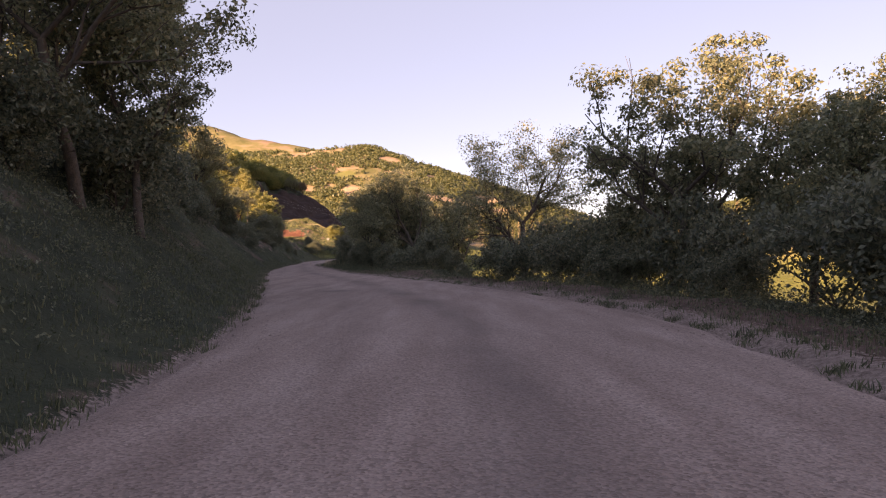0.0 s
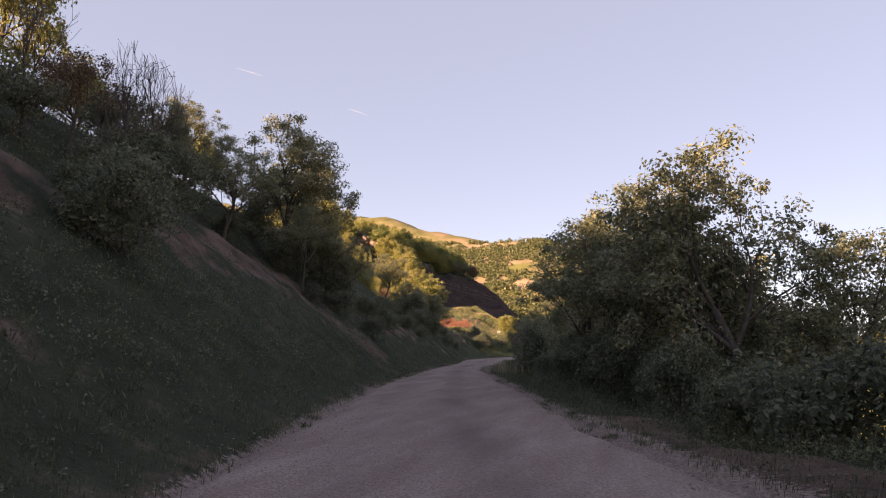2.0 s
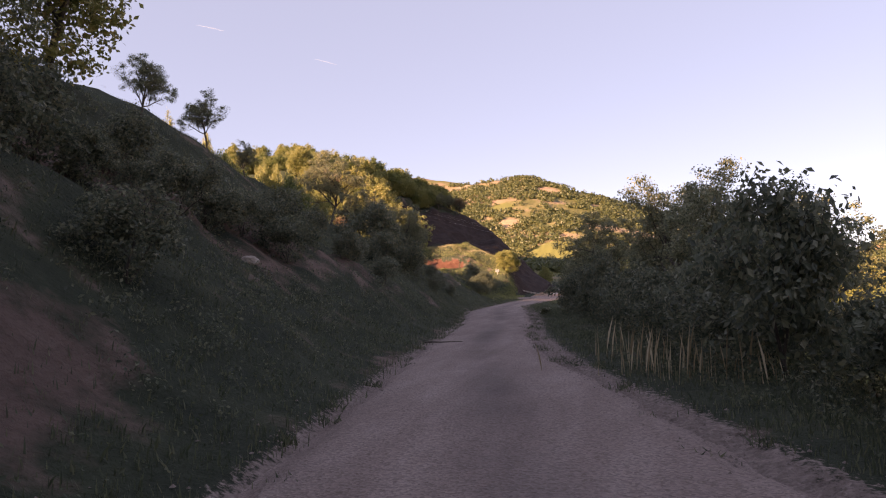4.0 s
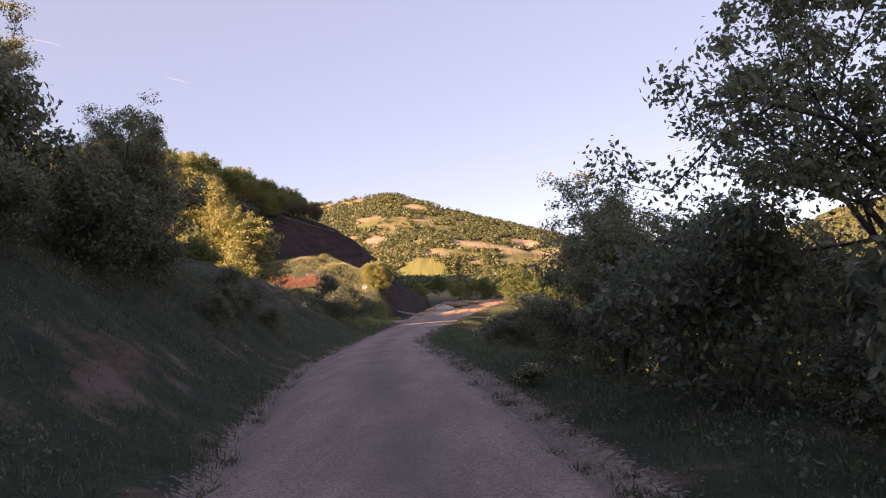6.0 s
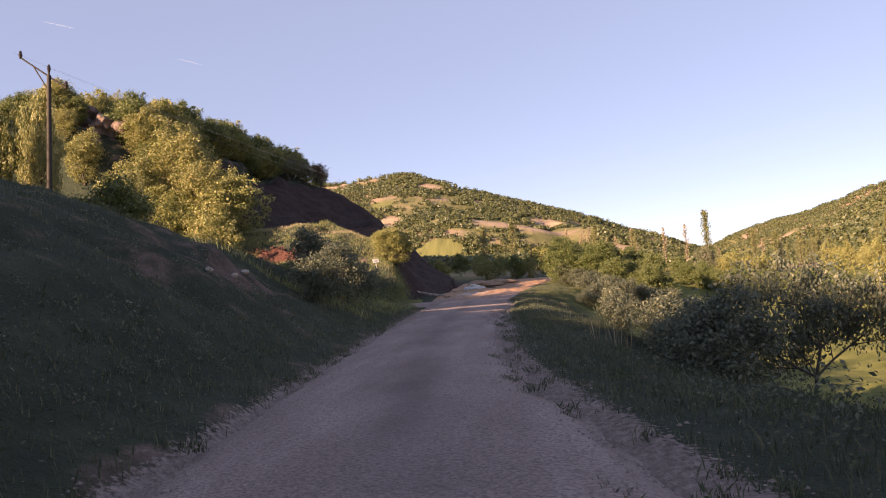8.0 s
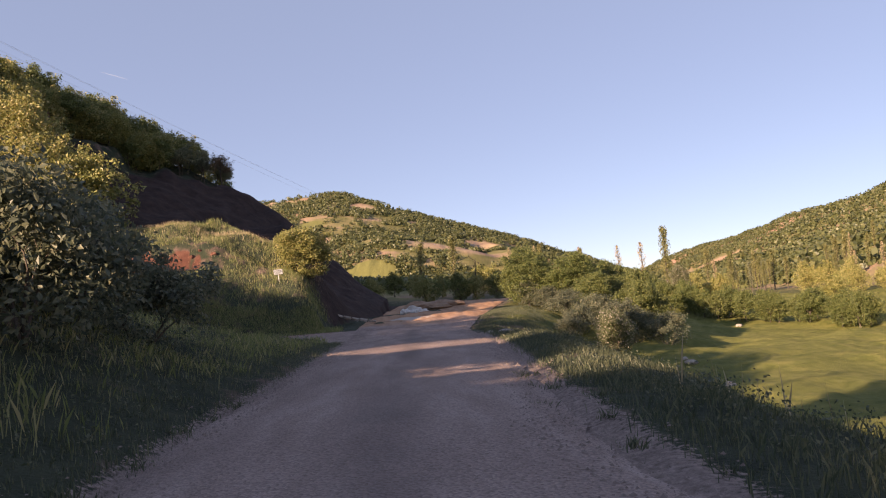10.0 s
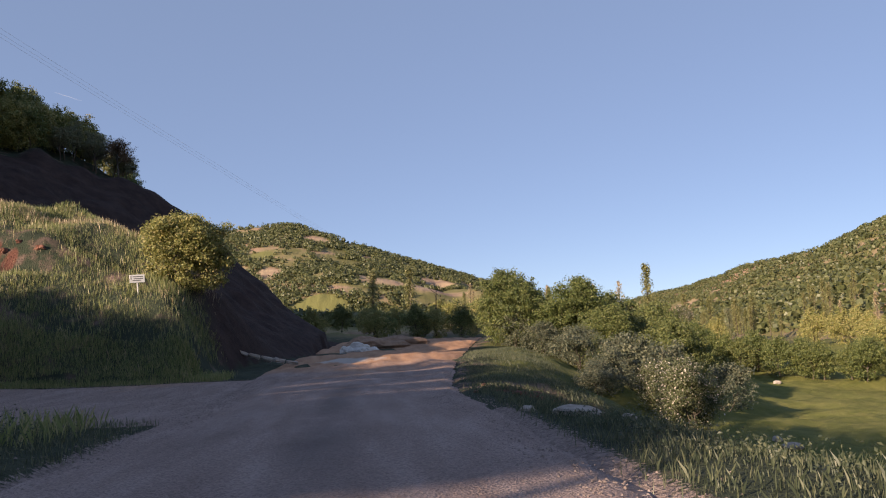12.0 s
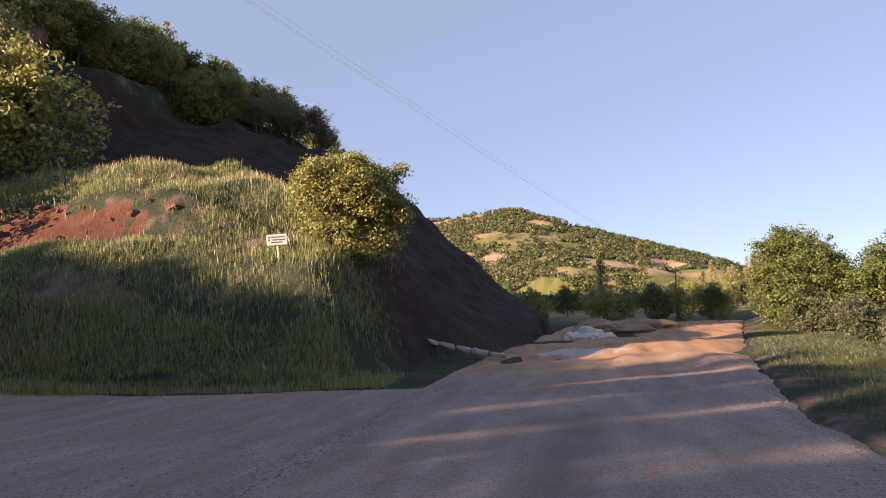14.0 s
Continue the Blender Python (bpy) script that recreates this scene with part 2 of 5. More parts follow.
# height of the bank over the road, by the way out from the road's left edge (columns) and along the road (rows)
LEFT_OUT = [0.0, 0.8, 3.0, 6.0, 10.0, 15.0, 22.0, 32.0, 45.0, 80.0]
LEFT_AT = [-40, 20, 60, 85, 104, 118, 132, 146, 160]
# outer columns of the early rows are raised, unseen, to block the low sun
LEFT_Z = [
    [0, 0.1, 1.9, 4.0, 6.6, 9.2, 12.5, 17.2, 23.5, 37],
    [0, 0.1, 2.0, 4.2, 6.8, 9.2, 12.1, 16.0, 20.9, 32],
    [0, 0.15, 2.0, 4.1, 7.1, 9.6, 12.2, 16.6, 22.6, 31],
    [0, 0.15, 1.7, 3.8, 7.5, 9.5, 11.6, 14.4, 18.4, 27.5],
    [0, 0.2, 2.2, 3.9, 5.8, 7.0, 8.4, 10.7, 13.5, 22],
    [0, 0.2, 1.7, 3.4, 4.9, 5.7, 6.8, 9.3, 12.5, 21],
    [0, 0.2, 1.4, 3.3, 4.8, 5.5, 6.2, 8.6, 12, 20],
    [0, 0.15, 0.9, 2.2, 3.4, 4.4, 5.2, 7.5, 11, 19],
    [0, 0.1, 0.3, 0.8, 1.6, 2.4, 3.5, 5.5, 8, 16],
]
RIGHT_OUT = [0.0, 1.5, 3.5, 7.0, 12.0, 20.0, 40.0, 90.0]
RIGHT_AT = [-40, 30, 70, 100, 125, 150, 175, 195, 215, 240]
RIGHT_Z = [
    [0, 0.15, 0.0, -1.5, -4.0, -7.0, -9, -9],
    [0, 0.15, -0.1, -1.5, -4.0, -7.0, -9, -9],
    [0, -0.05, -0.3, -1.6, -3.6, -6.0, -8, -8],
    [0, -0.05, -0.3, -1.4, -3.4, -5.0, -6, -6],
    [0, -0.05, -0.6, -2.2, -4.2, -4.6, -5, -5],
    [0, -0.05, -0.95, -3.0, -4.5, -4.6, -5, -5],
    [0, 0.0, -0.4, -2.2, -4.3, -4.6, -5, -5],
    [0, 0.05, -0.2, -1.2, -3.2, -4.4, -5, -5],
    [0, 0.2, 0.1, -0.5, -2.0, -3.8, -4.8, -4],
    [0, 0.2, 0.2, 0.2, -0.5, -1.5, -3, -3],
]


def sheet(at, out, z):
    """A fine height sheet from a few cross-sections, rounded off both ways."""
    zt = np.array(z, float)
    d = np.arange(0, out[-1] + 0.25, 0.25)
    rows = np.array([np.interp(d, out, r) for r in zt])
    y = np.arange(at[0], at[-1] + 1)
    full = np.array([np.interp(y, at, rows[:, k]) for k in range(len(d))]).T
    full = np.array([eased(full[:, k], 8) for k in range(len(d))]).T
    soft = np.array([eased(r, 3) for r in full])
    return at[0], soft


def table(made, y, d):
    y0, f = made
    u, v = np.clip(y - y0, 0, f.shape[0] - 1.001), np.clip(d / 0.25, 0, f.shape[1] - 1.001)
    i, j = u.astype(int), v.astype(int)
    a, b = u - i, v - j
    return (f[i, j] * (1 - b) + f[i, j + 1] * b) * (1 - a) + (f[i + 1, j] * (1 - b) + f[i + 1, j + 1] * b) * a


LEFT_SHEET = sheet(LEFT_AT, LEFT_OUT, LEFT_Z)
RIGHT_SHEET = sheet(RIGHT_AT, RIGHT_OUT, RIGHT_Z)


def ease(v, lo, hi):
    s = np.clip((v - lo) / (hi - lo), 0, 1)
    return s * s * (3 - 2 * s)


class Lumps:
    """Smooth random relief from a lattice of numbers."""

    def __init__(self, seed):
        self.g = np.random.RandomState(seed).rand(256, 256)

    def at(self, x, y, size):
        u, v = x / size, y / size
        iu, iv = np.floor(u).astype(int), np.floor(v).astype(int)
        fu, fv = u - iu, v - iv
        fu, fv = fu * fu * (3 - 2 * fu), fv * fv * (3 - 2 * fv)
        g = self.g
        a, b = g[iu % 256, iv % 256], g[(iu + 1) % 256, iv % 256]
        c, d = g[iu % 256, (iv + 1) % 256], g[(iu + 1) % 256, (iv + 1) % 256]
        return (a * (1 - fu) + b * fu) * (1 - fv) + (c * (1 - fu) + d * fu) * fv - 0.5


lumps = Lumps(4)


def ridge(x, y, line, slope):
    """A ridge along a line of points, falling off on both sides."""
    best = np.full(np.shape(x), -1e3)
    for (x0, y0, z0), (x1, y1, z1) in zip(line[:-1], line[1:]):
        dx, dy = x1 - x0, y1 - y0
        t = np.clip(((x - x0) * dx + (y - y0) * dy) / (dx * dx + dy * dy), 0, 1)
        dist = np.hypot(x - x0 - t * dx, y - y0 - t * dy)
        best = np.maximum(best, z0 + t * (z1 - z0) - slope * (np.sqrt(dist * dist + 100) - 10))
    return best


FAR_RIDGE = [(-900, 1650, 330), (-487, 1465, 250), (-339, 1426, 226), (-232, 1385, 194), (-150, 1250, 150)]
NEAR_RIDGE = [(-330, 1080, 150), (-196, 1016, 141), (-171, 1007, 141), (-99, 991, 141), (-53, 955, 114), (-5, 925, 101), (32, 901, 82), (68, 804, 60), (86, 706, 36), (92, 647, 21), (104, 588, 9)]
EAST_RIDGE = [(330, 1600, 18), (390, 1512, 33), (471, 1400, 64), (525, 1250, 86), (522, 1123, 94), (520, 1023, 92), (512, 943, 86), (490, 870, 90), (470, 800, 95), (440, 600, 106), (420, 300, 115), (400, -200, 115)]


def quarry_foot(y):
    return np.interp(y, [170, 186, 190, 200, 212, 230], [-25.0, -24.6, -24.0, -22.0, -19.2, -18.5])


def quarry(x, y):
    """The dug-out spur beyond the side road: a grassy bench towards the road, a bare face beside the track."""
    ua = y - 178.2 - 0.06 * np.clip(-28 - x, 0, 20)
    ub = (quarry_foot(y) - x) * 0.98
    front = np.interp(ua, [-1, 0, 4.5, 7.6, 8.3, 10.4, 13, 19, 24, 30, 60, 120], [-0.9, 0, 3.7, 5.0, 6.6, 8.9, 9.1, 9.4, 9.6, 9.8, 10, 10])
    west = np.interp(ua, [-1, 0, 4.5, 9, 15, 20, 30, 60, 120], [-0.9, 0, 3.2, 7.6, 15, 19.5, 26.5, 36, 48])
    w = (x + 53) * 0.89 - (y - 200) * 0.46
    face = np.interp(w, [-80, -40, -15, -8, -1, 0, 5, 8, 14, 30], [24, 24, 26, 24.0, 19.0, 18.2, 13.2, 11.2, 9.4, 8])
    high = np.interp(ua, [-1, 0, 1.3, 4, 5.6, 7.0, 8.0, 10.4, 13, 19, 24, 30, 60, 120], [-0.9, 0, 2.3, 4.5, 5.1, 7.2, 7.9, 8.9, 9.1, 9.4, 9.6, 9.8, 10, 10])
    west_side = ease(-x, 29, 34)
    front = front * (1 - west_side) + high * west_side
    front = front - np.interp(x, [-38, -35, -32, -29, -26], [0, 0.6, 1.3, 1.6, 1.2]) * ease(ua, 6, 10)
    face = face - 1.9 * ease(-x, 43, 50) * ease(w, -12, -2)
    k = ease(-x, 45, 54)
    za = front * (1 - k) + west * k
    za = np.maximum(za, face * ease(ua, 12, 16) + za * (1 - ease(ua, 12, 16)))
    zb = np.interp(ub, [-1, 0, 1.5, 5, 9.5, 14.5, 21, 30, 45, 90], [-0.9, 0, 1.0, 2.9, 7.2, 11.8, 16.5, 20.5, 26, 45])
    steep = np.interp(ub, [-1, 0, 0.9, 2, 4, 8, 14, 30], [-0.9, 0, 1.9, 4.1, 5.9, 8.8, 13, 24])
    k2 = ease(y, 189, 198)
    zb = steep * (1 - k2) + zb * k2
    z = np.minimum(za, zb)
    z = np.where(np.abs(za - zb) < 1.0, z - 0.25 * (1 - np.abs(za - zb)) ** 2, z)
    crest = 213 + 0.72 * np.clip(-20 - x, 0, 200) + 2.2 * np.clip(-43 - x, 0, 200)
    return z - 0.75 * np.clip(y - crest, 0, 60)


# bare earth and rock showing through on the bank: along the road, out from its edge, half lengths of each patch
BARE_SPOTS = [(53.0, 5.6, 3.6, 2.1), (58.0, 5.0, 3.6, 1.9), (61.0, 1.9, 2.2, 0.9), (69, 5.4, 5, 1.6), (75, 4.2, 6, 1.6), (81, 3.2, 5, 1.2), (93, 1.6, 2.5, 0.6), (126, 3.8, 7.0, 1.9), (46, 4.6, 2.4, 1.0), (38, 5.0, 2.4, 0.8)]


def bare_patch(y, d):
    p = np.zeros(np.shape(y))
    for cy, cd, ry, rd in BARE_SPOTS:
        p = np.maximum(p, np.exp(-((y - cy) / ry) ** 2 - ((d - cd) / rd) ** 2))
    return p * (y < 160)


def height(x, y, fine=True):
    x, y = np.asarray(x, float), np.asarray(y, float)
    yl = np.clip(y, -60, 300)
    dl, dr = left_edge(yl) - x, x - right_edge(yl)
    road_z = np.interp(y, [-200, 172, 196, 225, 300, 500], [0, 0, 0.75, 1.9, 2.6, 3.0])
    left = table(LEFT_SHEET, np.clip(y, -40, 160), np.clip(dl, 0, 80)) + np.clip(dl - 80, 0, 60) * 0.25
    # the side road cuts into the bank
    cut = ease(y, 157.5, 162.5)
    side = np.clip(-x - 30, 0, 60) * 0.04
    left = left * (1 - cut) + side * cut
    west = np.maximum(quarry(x, y), np.where(y > 176, np.minimum(side, 0.3), -50.0))
    left = np.where(y > 176, np.maximum(west, 0), left)
    past = ease(y, 212, 260)
    left = left * (1 - past) + np.maximum(left, np.clip(dl - 3, 0, 60) * 0.06) * past
    right = table(RIGHT_SHEET, np.clip(y, -40, 240), np.clip(dr, 0, 90))
    z = road_z + np.where(dl > 0, left, 0) + np.where(dr > 0, right, 0)
    near = ridge(x, y, NEAR_RIDGE, 0.36)
    far = np.maximum(np.maximum(ridge(x, y, FAR_RIDGE, 0.55), near), ridge(x, y, EAST_RIDGE, 0.37))
    far = far + (8 * lumps.at(x, y, 45) + 22 * lumps.at(x, y, 120)) * ease(far, 4, 30) * np.where(near > 60, 0.45, 1.0)
    rise = np.clip(y - 260, 0, 500) * 0.045 * ease(70 - x, 0, 60) + np.clip(x - 80, 0, 300) * 0.02
    z = z + np.maximum(np.maximum(z + rise, far) - z, 0) * np.maximum(ease(y, 228, 252), ease(x, 66, 125))
    if fine:
        off = np.clip(np.maximum(dl, dr) - 0.3, 0, 3) / 3
        off = off * np.where((y > 161) & (y < 178.6) & (dl > 0) & (x > -70), 0.0, 1.0)
        z = z + off * (0.55 * lumps.at(x, y, 2.3) + 0.9 * lumps.at(x, y, 6.0) + 0.22 * lumps.at(x, y, 0.9)) * np.where(np.maximum(dl, dr) > 100, 3, 1)
        dug = ease(y, 186, 194) * ease(-y, -262, -240) * ease(dl, 2, 6) * ease(-dl, -60, -40)
        z = z + dug * (0.8 * lumps.at(x + 3, y, 1.6) + 1.1 * lumps.at(x, y + 5, 3.6))
        z = z + bare_patch(y, dl) * (0.55 * lumps.at(x, y, 1.7) + 0.5 * lumps.at(x + 7, y, 0.8))
    return z


def part(name, bm_or_mesh, material, parent=None, label=""):
    """One mesh object under a thing."""
    me = bm_or_mesh
    if isinstance(me, bmesh.types.BMesh):
        me = bpy.data.meshes.new(name)
        bm_or_mesh.to_mesh(me)
        bm_or_mesh.free()
    ob = new(name, me)
    if material is not None and not me.materials:
        me.materials.append(material)
    if parent is not None:
        ob.parent = parent
    if label:
        ob["label"] = label
    return ob


def mesh_of(name, verts, faces, smooth=False):
    """A mesh from arrays; faces all have the same number of corners."""
    verts, faces = np.asarray(verts, np.float32), np.asarray(faces, np.int32)
    me = bpy.data.meshes.new(name)
    me.vertices.add(len(verts))
    me.vertices.foreach_set("co", verts.ravel())
    k = faces.shape[1]
    me.loops.add(faces.size)
    me.loops.foreach_set("vertex_index", faces.ravel())
    me.polygons.add(len(faces))
    me.polygons.foreach_set("loop_start", np.arange(len(faces), dtype=np.int32) * k)
    me.polygons.foreach_set("loop_total", np.full(len(faces), k, np.int32))
    me.polygons.foreach_set("use_smooth", np.full(len(faces), smooth))
    me.update(calc_edges=True)
    return me


def grid_faces(rows, cols):
    i = np.arange(rows - 1)[:, None] * cols + np.arange(cols - 1)[None, :]
    i = i.ravel()
    return np.stack([i, i + 1, i + cols + 1, i + cols], -1)


def mark(me, name, values):
    a = me.attributes.new(name, 'FLOAT', 'POINT')
    a.data.foreach_set("value", np.asarray(values, np.float32).ravel())


def steps(*runs):
    """Joined runs of (from, to, step)."""
    return np.unique(np.concatenate([np.arange(a, b, s) for a, b, s in runs] + [np.array([runs[-1][1]])]))


GX = steps((-3000, -700, 230), (-700, -240, 20), (-240, -90, 6), (-90, -40, 1.6), (-40, -12, 0.55), (-12, 22, 0.3), (22, 60, 1.2), (60, 140, 4), (140, 640, 11), (640, 3000, 230))
GY = steps((-3000, -300, 300), (-300, -40, 20), (-40, 0, 1.6), (0, 216, 0.36), (216, 270, 1.0), (270, 400, 4), (400, 1100, 9), (1100, 1700, 25), (1700, 4200, 250))


def laid(gx, gy):
    """The ground's lattice, which bends along with the road."""
    X, Y = np.meshgrid(gx, gy)
    along = left_edge(np.clip(Y, -60, 185))
    return X + along * (1 - ease(np.abs(X), 60, 420)), Y


# open patches on the far hills: centre and half lengths; bare sand and pink earth, or pasture
SAND_SPOTS = [(-176, 985, 26, 26), (-66, 926, 14, 16), (-95, 780, 12, 20), (-4, 752, 22, 22), (38, 735, 24, 18), (46, 820, 20, 22), (92, 668, 9, 14), (-2, 470, 9, 14), (375, 1040, 22, 40), (415, 1000, 18, 30)]
PASTURE_SPOTS = [(-48, 664, 20, 34), (-110, 840, 14, 18)]


def spots(x, y, listed):
    p = np.zeros(np.shape(x))
    for cx, cy, rx, ry in listed:
        p = np.maximum(p, np.exp(-(((x - cx) / rx) ** 2 + ((y - cy) / ry) ** 2) ** 1.5))
    return p


def build_ground():
    X, Y = laid(GX, GY)
    Z = height(X, Y)
    yl = np.clip(Y, -60, 300)
    dl, dr = left_edge(yl) - X, X - right_edge(yl)
    on_road = (dl < 0.12) & (dr < 0.12) & (Y < 262)
    on_side = (Y > 160.5) & (Y < 178.6) & (dl > -1) & (X > -63)
    Z = Z - np.where(on_road | on_side, 0.10, 0)
    me = mesh_of("ground", np.stack([X, Y, Z], -1).reshape(-1, 3), grid_faces(len(GY), len(GX)), True)
    near_bank = (dl > 0) & (Y < 160)
    steep = np.exp(-((dl - 2.6) / 2.0) ** 2)
    bare = 0.18 + 0.05 * near_bank * steep + 0.52 * bare_patch(Y, dl) * (0.9 + 0.6 * lumps.at(X, Y, 1.4)) + 0.2 * (dl < 0.5) * (dr < 0.5) * (Y < 150)
    bare = np.where((dl > 9) & (Y < 160), 0.22, bare)
    bare = np.where(dr > 0.8, 0.20, bare)
    bare = np.where((dr > 0) & (dr < 2.0) & (Y < 45), 0.75, bare)
    bare = np.where((dr > 0) & (dr < 7) & (Y > 168) & (Y < 225), 0.44 - 0.03 * dr, bare)
    ua = Y - 178.2 - 0.06 * np.clip(-28 - X, 0, 20)
    ub = quarry_foot(Y) - X
    bench = (ua > 0) & (ub > 0)
    bare = np.where(bench, 0.27 + 0.5 * lumps.at(X, Y, 3.4) * ease(6 - ua, 0, 2) + 0.22 * ease(X, -32, -29) * ease(4.6 - ua, 0, 1.5), bare)
    red = np.exp(-((ua - 6.25 + 0.7 * lumps.at(X, Y, 2.6)) / 0.72) ** 2) * ease(-X, 33.0, 34.5) * ease(X, -47, -42) * (0.75 + 1.5 * lumps.at(X, Y, 1.3) + 1.2 * lumps.at(X, Y, 0.5))
    red = red + np.exp(-((X + 13.4) / 1.3) ** 2 - ((Y - 167.8) / 2.2) ** 2) * (0.85 + 1.2 * lumps.at(X, Y, 1.4))
    # the spur's side turned from the sun, where the shaded slope colour goes
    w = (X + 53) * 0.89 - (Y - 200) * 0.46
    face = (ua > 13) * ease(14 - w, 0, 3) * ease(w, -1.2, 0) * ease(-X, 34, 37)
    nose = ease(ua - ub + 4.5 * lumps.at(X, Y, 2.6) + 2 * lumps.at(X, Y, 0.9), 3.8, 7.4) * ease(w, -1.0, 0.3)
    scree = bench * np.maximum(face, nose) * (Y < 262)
    rim = (Y < 162) * np.maximum(np.clip(1.15 - dr / np.where(Y < 45, 0.9, 0.55), 0, 1) * (dr > -0.5), np.clip(0.9 - dl / 0.4, 0, 1) * (dl > -0.5))
    # meadow, drawn closer to the road where sunlight is put into the colour
    sunny_lea = ease(dr + 3 * lumps.at(X, Y, 9.0) + 4.5 * ease(Y, 122, 132), 9.0, 13.0) * ease(Y + 24 * lumps.at(X, Y, 16), 70, 118) * ease(-Y, -285, -255)
    sunny_lea = np.maximum(sunny_lea, 0.75 * ease(dr + 1.2 * lumps.at(X, Y, 2.0), 0.6, 1.8) * ease(Y, 170, 176) * ease(-Y, -215, -205))
    far = np.maximum(ease(Y + 20 * lumps.at(X, Y, 20), 258, 300), ease(X + 20 * lumps.at(X, Y, 20), 80, 125))
    for nm, v in (("bare", bare), ("rim", rim), ("red", red), ("scree", scree), ("meadow", sunny_lea), ("far", far), ("sand", np.clip(spots(X, Y, SAND_SPOTS) + 0.6 * lumps.at(X, Y, 9), 0, 1) * (spots(X, Y, SAND_SPOTS) > 0.1)), ("pasture", spots(X, Y, PASTURE_SPOTS))):
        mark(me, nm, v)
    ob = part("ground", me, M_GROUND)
    return tagged(ob, "grassy hillside and valley ground with patches of bare brown earth", "ground", kind="structure")


def build_road():
    ys = steps((-40, 0, 1.0), (0, 190, 0.35), (190, 262, 0.6))
    n = 48
    u = np.linspace(0, 1, n)
    lx = left_edge(ys) + 0.16 * lumps.at(ys * 0 + 3.1, ys, 1.9) + 0.14 * lumps.at(ys * 0 + 9.1, ys, 0.6)
    rx = right_edge(ys) + 0.26 * lumps.at(ys * 0 + 5.7, ys, 2.2) + 0.2 * lumps.at(ys * 0 + 2.2, ys, 0.6)
    X = lx[:, None] * (1 - u) + rx[:, None] * u
    Y = np.repeat(ys[:, None], n, 1)
    camber = 0.05 * (1 - (2 * u - 1) ** 2)
    Z = height(X, Y, False) * 1.0
    Z = np.interp(Y, [-200, 172, 196, 225, 300], [0, 0, 0.75, 1.9, 2.6]) + camber * (Y < 175) + 0.016 * lumps.at(X, Y, 4.3)
    Z = Z + np.where(Y > 176, 0.35 * lumps.at(X, Y, 4.0) + 0.16 * lumps.at(X * 2.2, Y * 0.5, 1.3), 0) * ease(Y, 176, 186)
    edge = np.minimum(X - lx[:, None], rx[:, None] - X)
    Z = Z + 0.03 - 0.09 * (1 - ease(edge, 0.0, 0.30))
    me = mesh_of("road", np.stack([X, Y, Z], -1).reshape(-1, 3), grid_faces(len(ys), n), True)
    mid = 0.5 * (lx + rx)[:, None] + 0.15 * lumps.at(Y * 0 + 1.7, Y, 9.0)
    worn = np.exp(-((X - mid - 0.1) / 0.42) ** 2) * 0.95 + 0.35 * np.exp(-((X - mid + 1.5) / 0.3) ** 2)
    rut = mid + 1.2 + 0.06 * (Y - 176)
    ruts = np.maximum(np.exp(-((X - rut - 0.75) / 0.22) ** 2), np.exp(-((X - rut + 0.75) / 0.22) ** 2))
    worn = np.where(Y < 172, worn, 0.6 * ruts * ease(Y, 176, 182) * (0.6 + lumps.at(X, Y, 2.0)))
    worn = worn + 1.1 * np.exp(-((X + 2.9) / 0.5) ** 2 - ((Y - 20.6) / 0.55) ** 2)     # a damp patch
    mark(me, "worn", np.clip(worn, 0, 1.2))
    mark(me, "pale", np.exp(-((X + 18.6) / 2.3) ** 2 - ((Y - 191.0) / 2.6) ** 2) * (0.8 + 0.9 * lumps.at(X, Y, 1.3)))      # spilled crushed stone
    ob = part("road", me, M_ROAD)
    tagged(ob, "narrow pale gravel road with worn wheel tracks and ragged edges", "road", kind="structure")
    # the side road to the left
    xs = steps((-62, -19.5, 0.5))
    v = np.linspace(0, 1, 36)
    lo = 162.2 + 3.0 * ease(-xs, 22, 30) + 0.5 * lumps.at(xs, xs * 0, 1.5)
    hi = 178.0 + 0.06 * np.clip(-28 - xs, 0, 20) + 0.5 * lumps.at(xs, xs * 0 + 7, 1.5)
    Y = lo[:, None] * (1 - v) + hi[:, None] * v
    X = np.repeat(xs[:, None], len(v), 1)
    Z = np.interp(Y, [172, 196], [0, 0.75]) + np.clip(-X - 30, 0, 60) * 0.04 + 0.05 * lumps.at(X, Y, 3.0) - 0.012
    edge = np.minimum(Y - lo[:, None], hi[:, None] - Y)
    Z = Z - 0.08 * (1 - ease(edge, 0, 0.4))
    me = mesh_of("side_road", np.stack([X, Y, Z], -1).reshape(-1, 3)[:, :], grid_faces(len(xs), len(v))[:, ::-1], True)
    mark(me, "worn", 0 * X)
    mark(me, "pale", 0 * X)
    tagged(part("side_road", me, M_ROAD), "gravel side road branching off beside the grassy slope", "road", kind="structure")


build_ground()
build_road()


